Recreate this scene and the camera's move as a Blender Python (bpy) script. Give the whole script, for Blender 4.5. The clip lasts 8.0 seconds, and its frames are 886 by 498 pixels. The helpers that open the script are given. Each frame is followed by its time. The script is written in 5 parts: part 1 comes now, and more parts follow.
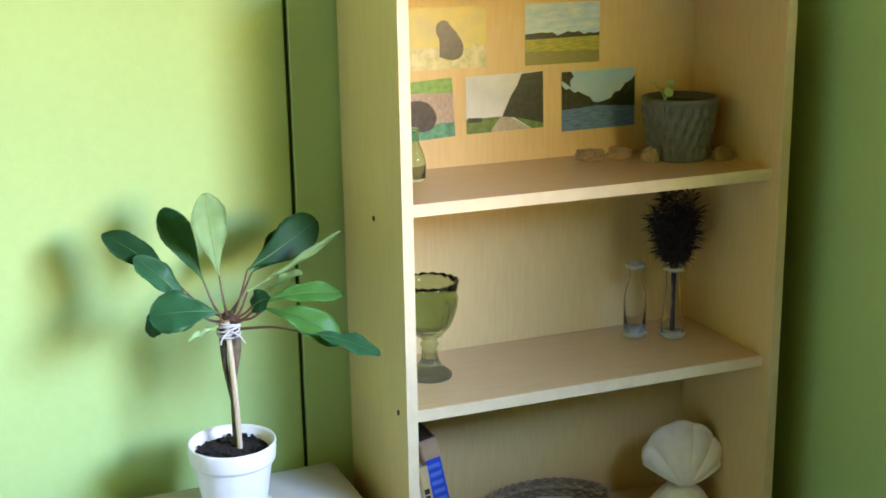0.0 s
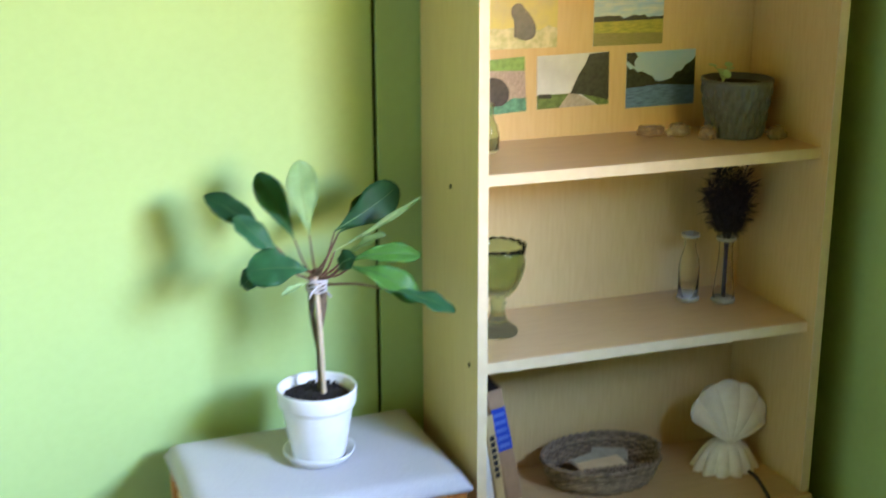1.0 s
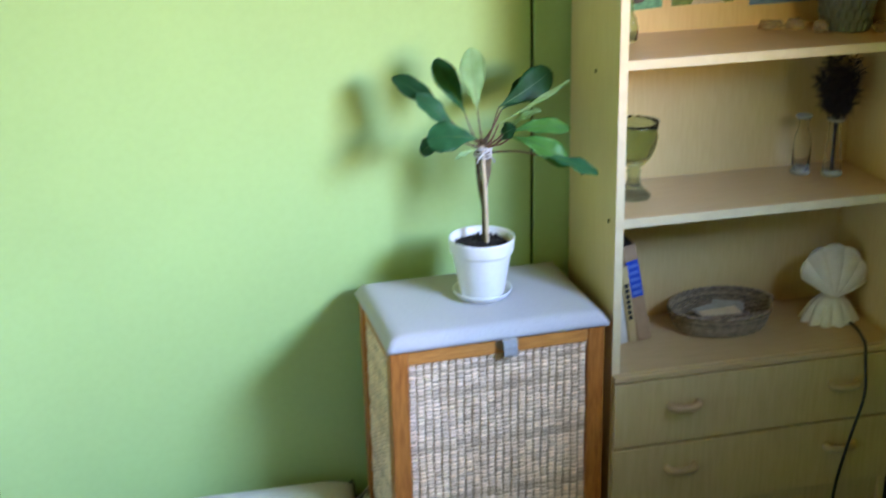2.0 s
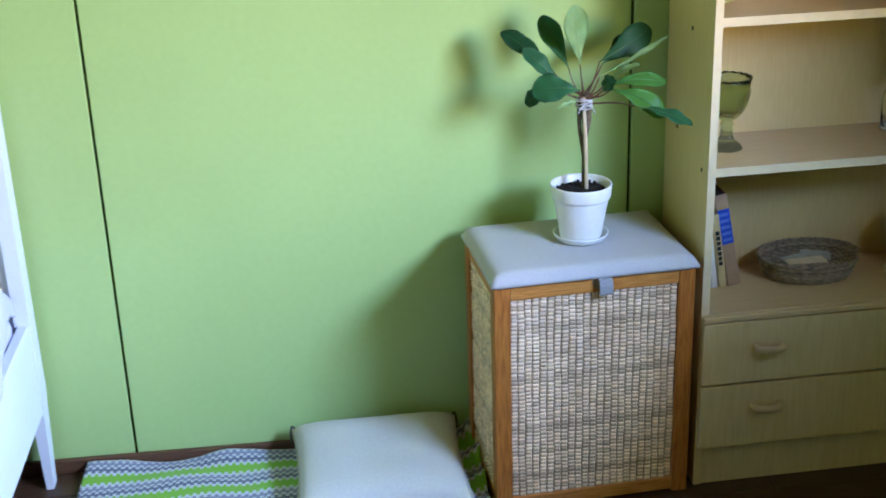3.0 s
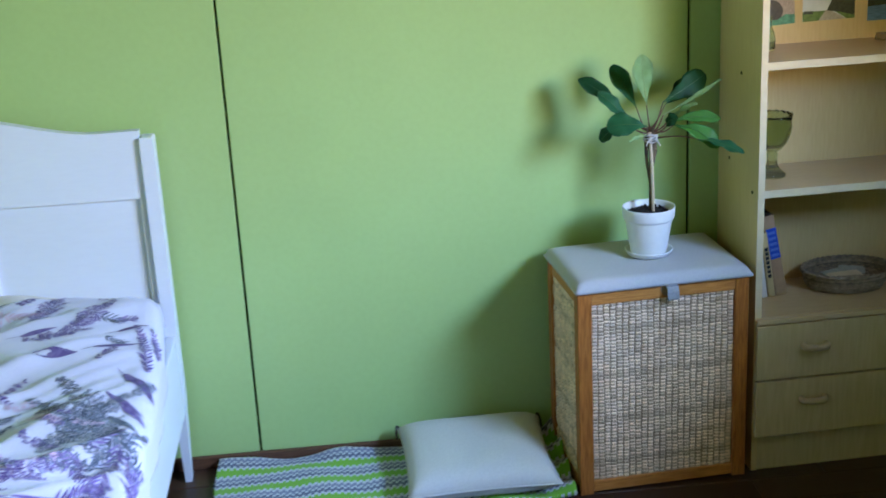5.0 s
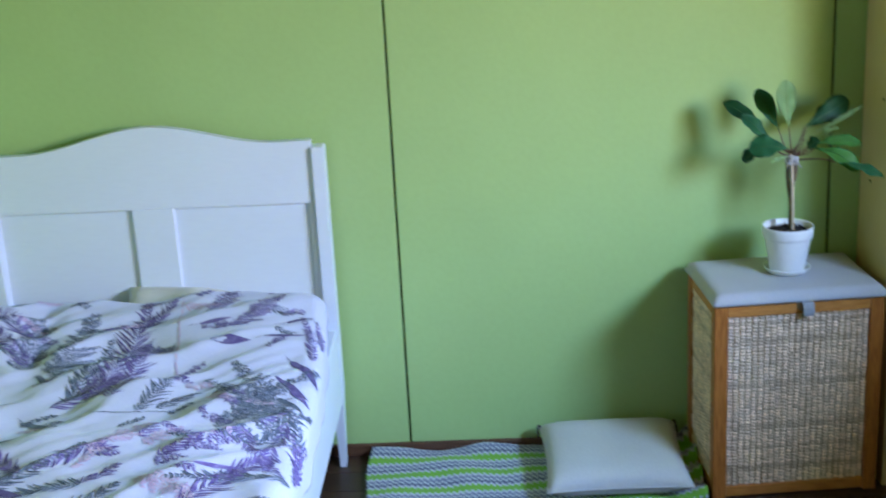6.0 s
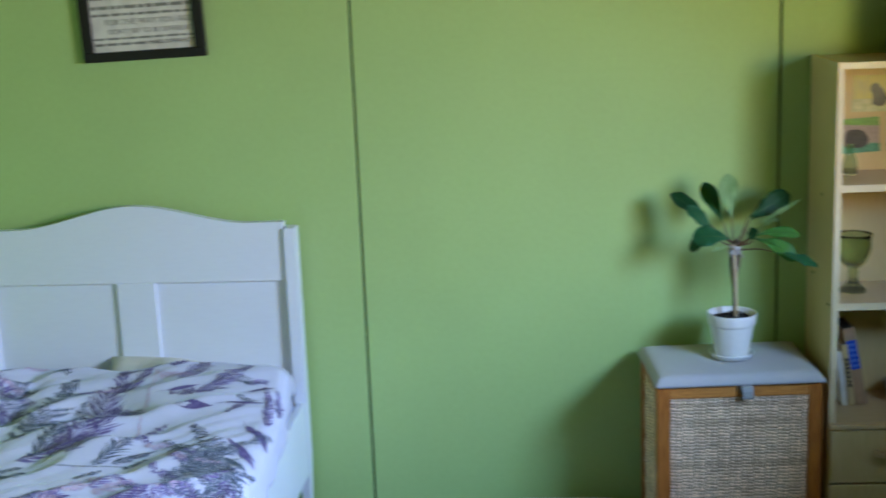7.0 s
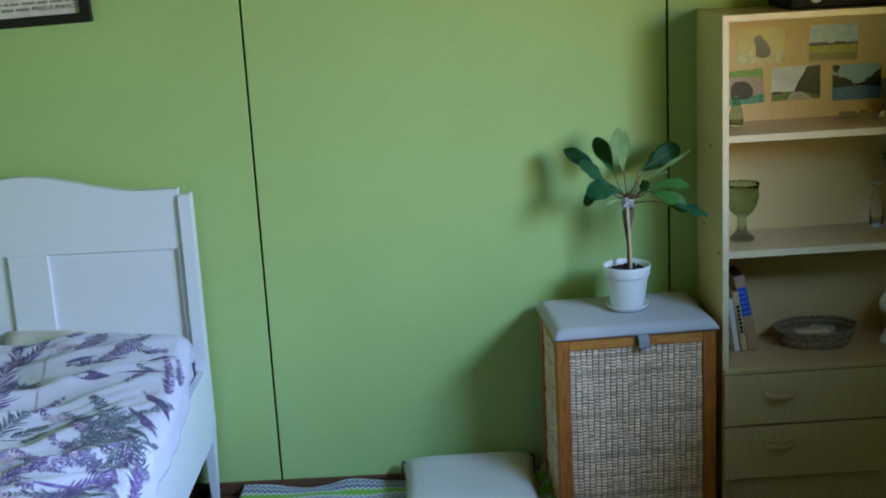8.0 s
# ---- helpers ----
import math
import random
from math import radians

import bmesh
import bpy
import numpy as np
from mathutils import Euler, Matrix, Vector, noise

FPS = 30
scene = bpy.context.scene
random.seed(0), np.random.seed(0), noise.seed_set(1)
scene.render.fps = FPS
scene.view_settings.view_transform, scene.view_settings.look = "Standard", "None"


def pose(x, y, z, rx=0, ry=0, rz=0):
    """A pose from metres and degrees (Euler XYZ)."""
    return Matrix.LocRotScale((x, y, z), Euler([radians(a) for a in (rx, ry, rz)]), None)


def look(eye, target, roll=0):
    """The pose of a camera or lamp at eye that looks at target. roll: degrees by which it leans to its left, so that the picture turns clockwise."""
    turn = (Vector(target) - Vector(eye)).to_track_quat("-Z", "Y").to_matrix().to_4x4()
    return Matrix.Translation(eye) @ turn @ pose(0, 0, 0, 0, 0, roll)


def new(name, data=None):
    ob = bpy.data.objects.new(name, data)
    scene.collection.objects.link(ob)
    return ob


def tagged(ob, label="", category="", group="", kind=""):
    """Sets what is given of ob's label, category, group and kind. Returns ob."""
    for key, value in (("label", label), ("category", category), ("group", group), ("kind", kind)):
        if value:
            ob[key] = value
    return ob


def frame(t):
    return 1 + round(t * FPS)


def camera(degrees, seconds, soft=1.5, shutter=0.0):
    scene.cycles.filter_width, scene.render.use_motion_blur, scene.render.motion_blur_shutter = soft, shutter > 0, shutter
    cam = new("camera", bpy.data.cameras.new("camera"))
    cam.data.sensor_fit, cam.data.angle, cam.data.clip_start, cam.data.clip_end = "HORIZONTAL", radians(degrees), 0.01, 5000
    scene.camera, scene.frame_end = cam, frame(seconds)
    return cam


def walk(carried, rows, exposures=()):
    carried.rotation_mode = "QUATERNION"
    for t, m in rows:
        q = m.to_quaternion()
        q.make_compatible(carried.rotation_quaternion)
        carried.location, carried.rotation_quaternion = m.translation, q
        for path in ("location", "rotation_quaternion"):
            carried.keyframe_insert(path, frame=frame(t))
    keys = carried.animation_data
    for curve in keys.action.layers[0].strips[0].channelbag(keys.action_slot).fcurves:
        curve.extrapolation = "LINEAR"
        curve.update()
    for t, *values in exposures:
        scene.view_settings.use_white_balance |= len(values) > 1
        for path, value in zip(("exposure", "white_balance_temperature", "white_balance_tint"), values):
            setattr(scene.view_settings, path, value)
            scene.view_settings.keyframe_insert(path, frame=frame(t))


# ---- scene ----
cam = camera(38.0, 8.0, 1.7, 0.55)
PATH = [
    (0, (-0.427, -2.012, 1.493), (0.193, -0.181, 0.979), -1.0),
    (0.3, (-0.426, -2.01, 1.495), (0.173, -0.171, 0.978), -1.0),
    (0.5, (-0.426, -2.009, 1.502), (0.153, -0.168, 0.975), -0.6),
    (1, (-0.517, -2.155, 1.55), (0.028, -0.319, 0.975), -0.2),
    (1.5, (-0.632, -2.462, 1.563), (-0.172, -0.615, 0.95), -0.7),
    (1.8, (-0.661, -2.535, 1.598), (-0.277, -0.692, 0.922), -0.9),
    (2, (-0.66, -2.576, 1.616), (-0.331, -0.735, 0.906), -1.4),
    (2.2, (-0.671, -2.611, 1.619), (-0.383, -0.78, 0.883), -1.5),
    (3.3, (-0.731, -2.805, 1.633), (-0.56, -0.956, 0.89), -2.0),
    (3.5, (-0.745, -2.808, 1.643), (-0.562, -0.958, 0.905), -2.0),
    (4, (-0.765, -2.884, 1.622), (-0.612, -1.006, 0.952), -2.8),
    (4.2, (-0.788, -2.915, 1.612), (-0.633, -1.021, 0.99), -2.6),
    (5.3, (-0.974, -3.368, 1.683), (-0.841, -1.472, 1.059), -3.6),
    (5.5, (-1.006, -3.409, 1.698), (-0.909, -1.51, 1.077), -3.6),
    (5.7, (-1.025, -3.438, 1.687), (-0.982, -1.533, 1.078), -3.4),
    (5.8, (-1.0, -3.447, 1.693), (-0.993, -1.541, 1.087), -3.2),
    (6, (-0.925, -3.467, 1.707), (-1.007, -1.559, 1.114), -3.1),
    (6.3, (-0.808, -3.554, 1.698), (-1.003, -1.644, 1.194), -2.7),
    (6.5, (-0.744, -3.614, 1.689), (-0.984, -1.684, 1.22), -2.3),
    (7, (-0.639, -3.658, 1.679), (-0.81, -1.713, 1.248), -2.3),
    (7.2, (-0.644, -3.67, 1.672), (-0.73, -1.721, 1.229), -2.5),
    (7.5, (-0.642, -3.679, 1.664), (-0.643, -1.732, 1.208), -2.6),
    (7.6, (-0.642, -3.679, 1.662), (-0.634, -1.733, 1.203), -2.7),
    (8, (-0.64, -3.676, 1.654), (-0.654, -1.735, 1.171), -3.1),
]
walk(cam, [(t, look(eye, target, roll)) for t, eye, target, roll in PATH],
     exposures=[(0, 0.90, 6500, 25), (1.5, 0.84, 6350, 26), (2.2, 0.58, 6250, 25), (3.5, 0.34, 6100, 23), (4.2, 0.20, 6000, 21),
                (5.5, -0.08, 5900, 19), (6.5, -0.20, 6000, 18), (7.2, -0.48, 6000, 14), (8.0, -0.58, 5950, 12)])

# ---- world, window light, exposure ----
world = bpy.data.worlds.new("world")
scene.world = world
world.use_nodes = True
wn = world.node_tree.nodes
sky = wn.new("ShaderNodeTexSky")
sky.sky_type = "NISHITA"
sky.sun_disc = False
sky.sun_elevation = radians(38)
sky.sun_rotation = radians(200)
wn["Background"].inputs["Strength"].default_value = 0.10
world.node_tree.links.new(sky.outputs["Color"], wn["Background"].inputs["Color"])

WX, WY0, WY1, WZ0, WZ1 = 0.83, -2.90, -1.36, 1.12, 2.05   # the window in the right-hand wall
WT = 0.42   # unseen thickness, made up with the opening's inward widening to trim the window's light


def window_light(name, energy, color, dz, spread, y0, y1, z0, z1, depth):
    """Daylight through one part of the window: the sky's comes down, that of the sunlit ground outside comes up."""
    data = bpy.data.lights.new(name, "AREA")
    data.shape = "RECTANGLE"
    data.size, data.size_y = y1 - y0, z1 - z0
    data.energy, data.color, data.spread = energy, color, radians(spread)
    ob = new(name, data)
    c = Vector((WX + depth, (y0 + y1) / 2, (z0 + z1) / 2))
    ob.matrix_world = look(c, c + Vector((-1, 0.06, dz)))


window_light("window_sky_light", 140.0, (0.365, 0.595, 1.0), -1.05, 136, -2.40, -1.39, 1.30, 1.87, 0.24)
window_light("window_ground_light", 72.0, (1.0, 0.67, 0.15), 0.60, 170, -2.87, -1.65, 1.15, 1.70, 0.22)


# ---- materials ----
def mat(name, color, rough=0.5, color2=None, scale=30.0, stretch=(1, 1, 1), bump=0.0, bump_scale=200.0,
        metal=0.0, big=0.06, trans=0.0, ior=1.45, sheen=0.0, spec=0.5, detail=5.0, coat=0.0):
    """A painted, wooden or fabric surface: grain at one scale, soft blotches at another, fine relief."""
    m = bpy.data.materials.new(name)
    m.use_nodes = True
    nt = m.node_tree
    b = nt.nodes["Principled BSDF"]
    b.inputs["Roughness"].default_value = rough
    b.inputs["Metallic"].default_value = metal
    b.inputs["Transmission Weight"].default_value = trans
    b.inputs["IOR"].default_value = ior
    b.inputs["Specular IOR Level"].default_value = spec
    b.inputs["Sheen Weight"].default_value = sheen
    b.inputs["Coat Weight"].default_value = coat
    c2 = color2 or tuple(c * 0.82 for c in color)
    tc = nt.nodes.new("ShaderNodeTexCoord")
    mp = nt.nodes.new("ShaderNodeMapping")
    mp.inputs["Scale"].default_value = stretch
    nt.links.new(tc.outputs["Object"], mp.inputs["Vector"])
    n1 = nt.nodes.new("ShaderNodeTexNoise")
    n1.inputs["Scale"].default_value = scale
    n1.inputs["Detail"].default_value = detail
    nt.links.new(mp.outputs["Vector"], n1.inputs["Vector"])
    mix = nt.nodes.new("ShaderNodeMix")
    mix.data_type = "RGBA"
    mix.inputs["A"].default_value = (*c2, 1)
    mix.inputs["B"].default_value = (*color, 1)
    ramp = nt.nodes.new("ShaderNodeMapRange")
    ramp.inputs["From Min"].default_value, ramp.inputs["From Max"].default_value = 0.32, 0.62
    nt.links.new(n1.outputs["Fac"], ramp.inputs["Value"])
    nt.links.new(ramp.outputs["Result"], mix.inputs["Factor"])
    n2 = nt.nodes.new("ShaderNodeTexNoise")
    n2.inputs["Scale"].default_value = 2.3
    n2.inputs["Detail"].default_value = 3.0
    nt.links.new(tc.outputs["Object"], n2.inputs["Vector"])
    hsv = nt.nodes.new("ShaderNodeHueSaturation")
    r2 = nt.nodes.new("ShaderNodeMapRange")
    r2.inputs["From Min"].default_value, r2.inputs["From Max"].default_value = 0.3, 0.7
    r2.inputs["To Min"].default_value, r2.inputs["To Max"].default_value = 1 - big, 1 + big
    nt.links.new(n2.outputs["Fac"], r2.inputs["Value"])
    nt.links.new(r2.outputs["Result"], hsv.inputs["Value"])
    nt.links.new(mix.outputs["Result"], hsv.inputs["Color"])
    nt.links.new(hsv.outputs["Color"], b.inputs["Base Color"])
    if bump:
        n3 = nt.nodes.new("ShaderNodeTexNoise")
        n3.inputs["Scale"].default_value = bump_scale
        n3.inputs["Detail"].default_value = 4.0
        nt.links.new(mp.outputs["Vector"], n3.inputs["Vector"])
        bp = nt.nodes.new("ShaderNodeBump")
        bp.inputs["Strength"].default_value = bump
        bp.inputs["Distance"].default_value = 0.002
        nt.links.new(n3.outputs["Fac"], bp.inputs["Height"])
        nt.links.new(bp.outputs["Normal"], b.inputs["Normal"])
    return m


def per_piece(m, spread=0.25):
    """Lets each piece of a material differ a little in brightness."""
    nt = m.node_tree
    b = nt.nodes["Principled BSDF"]
    src = b.inputs["Base Color"].links[0].from_socket
    info = nt.nodes.new("ShaderNodeObjectInfo")
    r = nt.nodes.new("ShaderNodeMapRange")
    r.inputs["To Min"].default_value, r.inputs["To Max"].default_value = 1 - spread, 1 + spread
    h = nt.nodes.new("ShaderNodeHueSaturation")
    nt.links.new(info.outputs["Random"], r.inputs["Value"])
    nt.links.new(r.outputs["Result"], h.inputs["Value"])
    nt.links.new(src, h.inputs["Color"])
    nt.links.new(h.outputs["Color"], b.inputs["Base Color"])
    return m


def per_island(m, spread=0.25):
    nt = m.node_tree
    b = nt.nodes["Principled BSDF"]
    src = b.inputs["Base Color"].links[0].from_socket
    info = nt.nodes.new("ShaderNodeNewGeometry")
    r = nt.nodes.new("ShaderNodeMapRange")
    r.inputs["To Min"].default_value, r.inputs["To Max"].default_value = 1 - spread, 1 + spread
    h = nt.nodes.new("ShaderNodeHueSaturation")
    nt.links.new(info.outputs["Random Per Island"], r.inputs["Value"])
    nt.links.new(r.outputs["Result"], h.inputs["Value"])
    nt.links.new(src, h.inputs["Color"])
    nt.links.new(h.outputs["Color"], b.inputs["Base Color"])
    return m


GREEN = mat("green_wall_paint", (0.405, 0.580, 0.216), 0.55, (0.393, 0.563, 0.207), 60, bump=0.12, bump_scale=260, big=0.035, spec=0.35)
SEAM = mat("dark_joint", (0.05, 0.095, 0.028), 0.9)
# Unseen ceiling and south wall: made-up dark browns that lower and warm bounced light.
CEIL = mat("bounce_cutting_ceiling_brown", (0.105, 0.064, 0.020), 0.6, (0.08, 0.05, 0.015), 12, (1, 10, 10), bump=0.1, big=0.06)
DIMWALL = mat("bounce_cutting_wall_brown", (0.055, 0.036, 0.012), 0.7, bump=0.1, big=0.03)
FLOORW = per_piece(mat("dark_floor_wood", (0.075, 0.036, 0.020), 0.38, (0.040, 0.018, 0.011), 16, (1, 14, 14), bump=0.2, bump_scale=60), 0.3)
BASEW = mat("brown_baseboard_wood", (0.13, 0.062, 0.030), 0.45, (0.085, 0.038, 0.018), 20, (1, 12, 12), bump=0.15, bump_scale=50)
BIRCH = mat("birch_laminate", (0.68, 0.51, 0.235), 0.42, (0.64, 0.465, 0.205), 14, (12, 12, 1.2), bump=0.06, bump_scale=90, big=0.05)
BIRCHX = mat("birch_laminate_flat", (0.58, 0.42, 0.215), 0.30, (0.53, 0.375, 0.185), 14, (1.2, 12, 12), bump=0.05, bump_scale=90, big=0.05)
BIRCHF = mat("birch_drawer_front", (0.60, 0.46, 0.23), 0.45, (0.54, 0.405, 0.195), 11, (10, 10, 1.0), bump=0.06, bump_scale=90, big=0.07)
EDGE = mat("cream_edge_band", (0.70, 0.57, 0.345), 0.45, (0.65, 0.52, 0.305), 40, big=0.04)
BEIGE = mat("beige_plastic", (0.50, 0.36, 0.19), 0.4, big=0.03)
WHITEP = mat("white_gloss_paint", (0.74, 0.79, 0.86), 0.38, (0.725, 0.775, 0.845), 25, (1, 1, 5), bump=0.04, bump_scale=70, big=0.02)
POTW = mat("white_glazed_ceramic", (0.80, 0.79, 0.76), 0.32, (0.76, 0.75, 0.72), 50, big=0.03, coat=0.15)
SOIL = mat("potting_soil", (0.020, 0.014, 0.010), 0.95, (0.008, 0.006, 0.005), 120, bump=0.6, bump_scale=150)
OAK = mat("orange_stained_wood", (0.48, 0.172, 0.034), 0.38, (0.29, 0.090, 0.017), 18, (14, 14, 1.2), bump=0.12, bump_scale=60, big=0.10)
OAKX = mat("orange_stained_wood_rail", (0.60, 0.25, 0.058), 0.38, (0.42, 0.15, 0.030), 18, (1.2, 14, 14), bump=0.12, bump_scale=60, big=0.10)
WEAVE = per_island(mat("woven_seagrass", (0.92, 0.71, 0.51), 0.50, (0.77, 0.56, 0.37), 45, (1, 1, 0.25), bump=0.3, bump_scale=300, big=0.12), 0.17)
WEAVED = mat("recess_shade_brown", (0.34, 0.235, 0.14), 0.85)
WEAVEB = per_island(mat("darker_seagrass_band", (0.76, 0.57, 0.39), 0.55, (0.60, 0.43, 0.28), 45, (1, 1, 0.25), bump=0.3, bump_scale=300, big=0.12), 0.2)
LID = mat("grey_linen", (0.47, 0.455, 0.45), 0.85, (0.435, 0.42, 0.415), 220, bump=0.35, bump_scale=500, sheen=0.2, big=0.05)
TAPE = mat("grey_webbing", (0.36, 0.36, 0.36), 0.8, (0.28, 0.28, 0.29), 300, bump=0.4, bump_scale=500)
CUSH = mat("cream_cotton", (0.63, 0.62, 0.57), 0.9, (0.58, 0.57, 0.52), 180, bump=0.3, bump_scale=420, sheen=0.2, big=0.05)
PIPE = mat("cushion_dark_piping", (0.07, 0.07, 0.05), 0.9)
LEAFD = mat("leaf_dark", (0.020, 0.105, 0.036), 0.50, (0.014, 0.074, 0.026), 35, spec=0.3, bump=0.25, bump_scale=60, big=0.15)
LEAFM = mat("leaf_mid", (0.038, 0.185, 0.070), 0.45, (0.028, 0.140, 0.054), 35, spec=0.4, bump=0.25, bump_scale=60, big=0.15)
LEAFY = mat("leaf_fresh", (0.095, 0.32, 0.060), 0.46, (0.085, 0.27, 0.042), 35, bump=0.25, bump_scale=60, big=0.15)
LEAFL = mat("leaf_pale_underside", (0.36, 0.56, 0.25), 0.5, (0.30, 0.49, 0.20), 35, bump=0.25, bump_scale=60, big=0.1)
RIB = mat("leaf_midrib", (0.34, 0.48, 0.20), 0.5)
RIBD = mat("leaf_midrib_dark", (0.075, 0.20, 0.06), 0.5)
PETI = mat("petiole", (0.11, 0.085, 0.040), 0.5, (0.16, 0.06, 0.045), 20)
BARK = mat("plant_bark", (0.14, 0.10, 0.055), 0.85, (0.055, 0.042, 0.025), 60, bump=0.8, bump_scale=140)
STAKE = mat("pale_split_cane", (0.60, 0.48, 0.32), 0.6, (0.50, 0.38, 0.24), 40, (8, 8, 1), bump=0.2)
STRING = mat("grey_string", (0.50, 0.48, 0.46), 0.9, bump=0.4)
GREYPOT = mat("grey_textured_ceramic", (0.105, 0.125, 0.130), 0.34, (0.080, 0.096, 0.100), 60, bump=0.25, bump_scale=160, big=0.10)
GLASS = mat("clear_glass", (0.95, 0.97, 0.95), 0.03, (0.95, 0.97, 0.95), trans=1.0, ior=1.25, big=0.0)
LUMP = mat("cloudy_pressed_glass", (0.66, 0.56, 0.34), 0.16, (0.52, 0.42, 0.24), 60, trans=0.75, ior=1.40, big=0.0)
FROST = mat("thick_pressed_glass", (0.80, 0.82, 0.70), 0.25, (0.72, 0.75, 0.62), 90, trans=0.55, ior=1.40, big=0.0)
GLASSG = mat("olive_green_glass", (0.54, 0.62, 0.40), 0.05, (0.51, 0.59, 0.37), trans=1.0, ior=1.30, big=0.0)
GLASSP = mat("pale_green_glass", (0.70, 0.82, 0.70), 0.06, (0.70, 0.82, 0.70), trans=1.0, ior=1.20, big=0.0)
DRIED = per_island(mat("dried_stems", (0.040, 0.030, 0.038), 0.9, (0.022, 0.016, 0.02), 90), 0.5)
SHELL = mat("ivory_plaster", (0.79, 0.77, 0.66), 0.55, (0.74, 0.71, 0.60), 60, bump=0.3, bump_scale=180, big=0.05)
CORD = mat("black_rubber", (0.015, 0.013, 0.012), 0.5)
WICK = per_island(mat("grey_brown_wicker", (0.30, 0.235, 0.155), 0.8, (0.16, 0.12, 0.08), 80, bump=0.4, bump_scale=200, big=0.1), 0.35)
BOXB = mat("kraft_cardboard", (0.42, 0.27, 0.15), 0.8, (0.37, 0.235, 0.13), 60, bump=0.15)
BOXD = mat("dark_page_edges", (0.055, 0.04, 0.028), 0.9)
BLUE = mat("blue_printed_label", (0.018, 0.075, 0.50), 0.45)
BLUEP = mat("pale_blue_print", (0.10, 0.20, 0.62), 0.5)
PAPER = mat("white_paper", (0.72, 0.70, 0.64), 0.85, big=0.03)
CARD = mat("worn_pale_card", (0.42, 0.40, 0.32), 0.85, (0.34, 0.32, 0.25), 60)
CREAM = mat("cream_book_cloth", (0.60, 0.46, 0.22), 0.8, bump=0.2)
INK = mat("black_ink", (0.018, 0.018, 0.018), 0.7)
INKG = mat("grey_ink", (0.24, 0.24, 0.22), 0.8)
BLACK = mat("black_plastic", (0.006, 0.006, 0.006), 0.6, bump=0.1, spec=0.15)
BLACKW = mat("black_frame_wood", (0.006, 0.006, 0.006), 0.55, (0.010, 0.009, 0.008), 20, (10, 1, 10), bump=0.1)
SILVER = mat("dull_grey_metal", (0.16, 0.16, 0.16), 0.5, metal=0.6)
DARKHOLE = mat("dark_shelf_pin_hole", (0.05, 0.035, 0.02), 0.9)
FURW = mat("white_plush", (0.55, 0.53, 0.50), 0.95, bump=0.8, bump_scale=160, sheen=0.4)
FURB = mat("brown_plush", (0.30, 0.16, 0.08), 0.95, (0.22, 0.11, 0.05), 60, bump=0.8, bump_scale=160, sheen=0.4)
SHEET = mat("white_bed_linen", (0.61, 0.63, 0.80), 0.9, (0.57, 0.595, 0.77), 200, bump=0.25, bump_scale=380, sheen=0.2, big=0.03)
SHEETB = mat("ecru_pillow_linen", (0.66, 0.645, 0.58), 0.9, (0.62, 0.605, 0.545), 200, bump=0.25, bump_scale=380, sheen=0.2, big=0.04)
PURPLE = per_island(mat("purple_print", (0.125, 0.090, 0.27), 0.9, (0.24, 0.20, 0.42), 60, big=0.2), 0.35)
SLATE = per_island(mat("slate_print", (0.085, 0.110, 0.160), 0.9, (0.19, 0.23, 0.30), 60, big=0.2), 0.35)
PINK = per_island(mat("pale_pink_print", (0.58, 0.42, 0.60), 0.9, (0.66, 0.54, 0.68), 60, big=0.1), 0.15)


def rug_material():
    """Toothed bands of green, white and grey that run along the rug."""
    m = mat("woven_striped_cotton", (0.5, 0.5, 0.5), 0.95, bump=0.6, bump_scale=300, sheen=0.2)
    nt = m.node_tree
    b = nt.nodes["Principled BSDF"]
    tc = nt.nodes.new("ShaderNodeTexCoord")
    sep = nt.nodes.new("ShaderNodeSeparateXYZ")
    nt.links.new(tc.outputs["Object"], sep.inputs["Vector"])

    def op(kind, a, c=None):
        n = nt.nodes.new("ShaderNodeMath")
        n.operation = kind
        for i, v in enumerate((a, c)):
            if v is None:
                continue
            if isinstance(v, (int, float)):
                n.inputs[i].default_value = v
            else:
                nt.links.new(v, n.inputs[i])
        return n.outputs["Value"]

    tooth = op("GREATER_THAN", op("FRACT", op("MULTIPLY", sep.outputs["X"], 1 / 0.017)), 0.5)
    wob = nt.nodes.new("ShaderNodeTexNoise")
    wob.inputs["Scale"].default_value = 6.0
    nt.links.new(tc.outputs["Object"], wob.inputs["Vector"])
    y = op("ADD", op("ADD", sep.outputs["Y"], op("MULTIPLY", tooth, 0.0075)), op("MULTIPLY", wob.outputs["Fac"], 0.02))
    f = op("FRACT", op("ADD", op("MULTIPLY", y, 1 / 0.088), 5.0))
    ramp = nt.nodes.new("ShaderNodeValToRGB")
    ramp.color_ramp.interpolation = "CONSTANT"
    stops = [(0.0, (0.19, 0.46, 0.035)), (0.33, (0.55, 0.585, 0.60)), (0.45, (0.13, 0.14, 0.21)), (0.62, (0.55, 0.585, 0.60)),
             (0.70, (0.22, 0.23, 0.32)), (0.86, (0.55, 0.585, 0.60))]
    el = ramp.color_ramp.elements
    while len(el) < len(stops):
        el.new(0.5)
    for e, (p, c) in zip(el, stops):
        e.position, e.color = p, (*c, 1)
    nt.links.new(f, ramp.inputs["Fac"])
    nt.links.new(ramp.outputs["Color"], b.inputs["Base Color"])
    return m


RUG = rug_material()


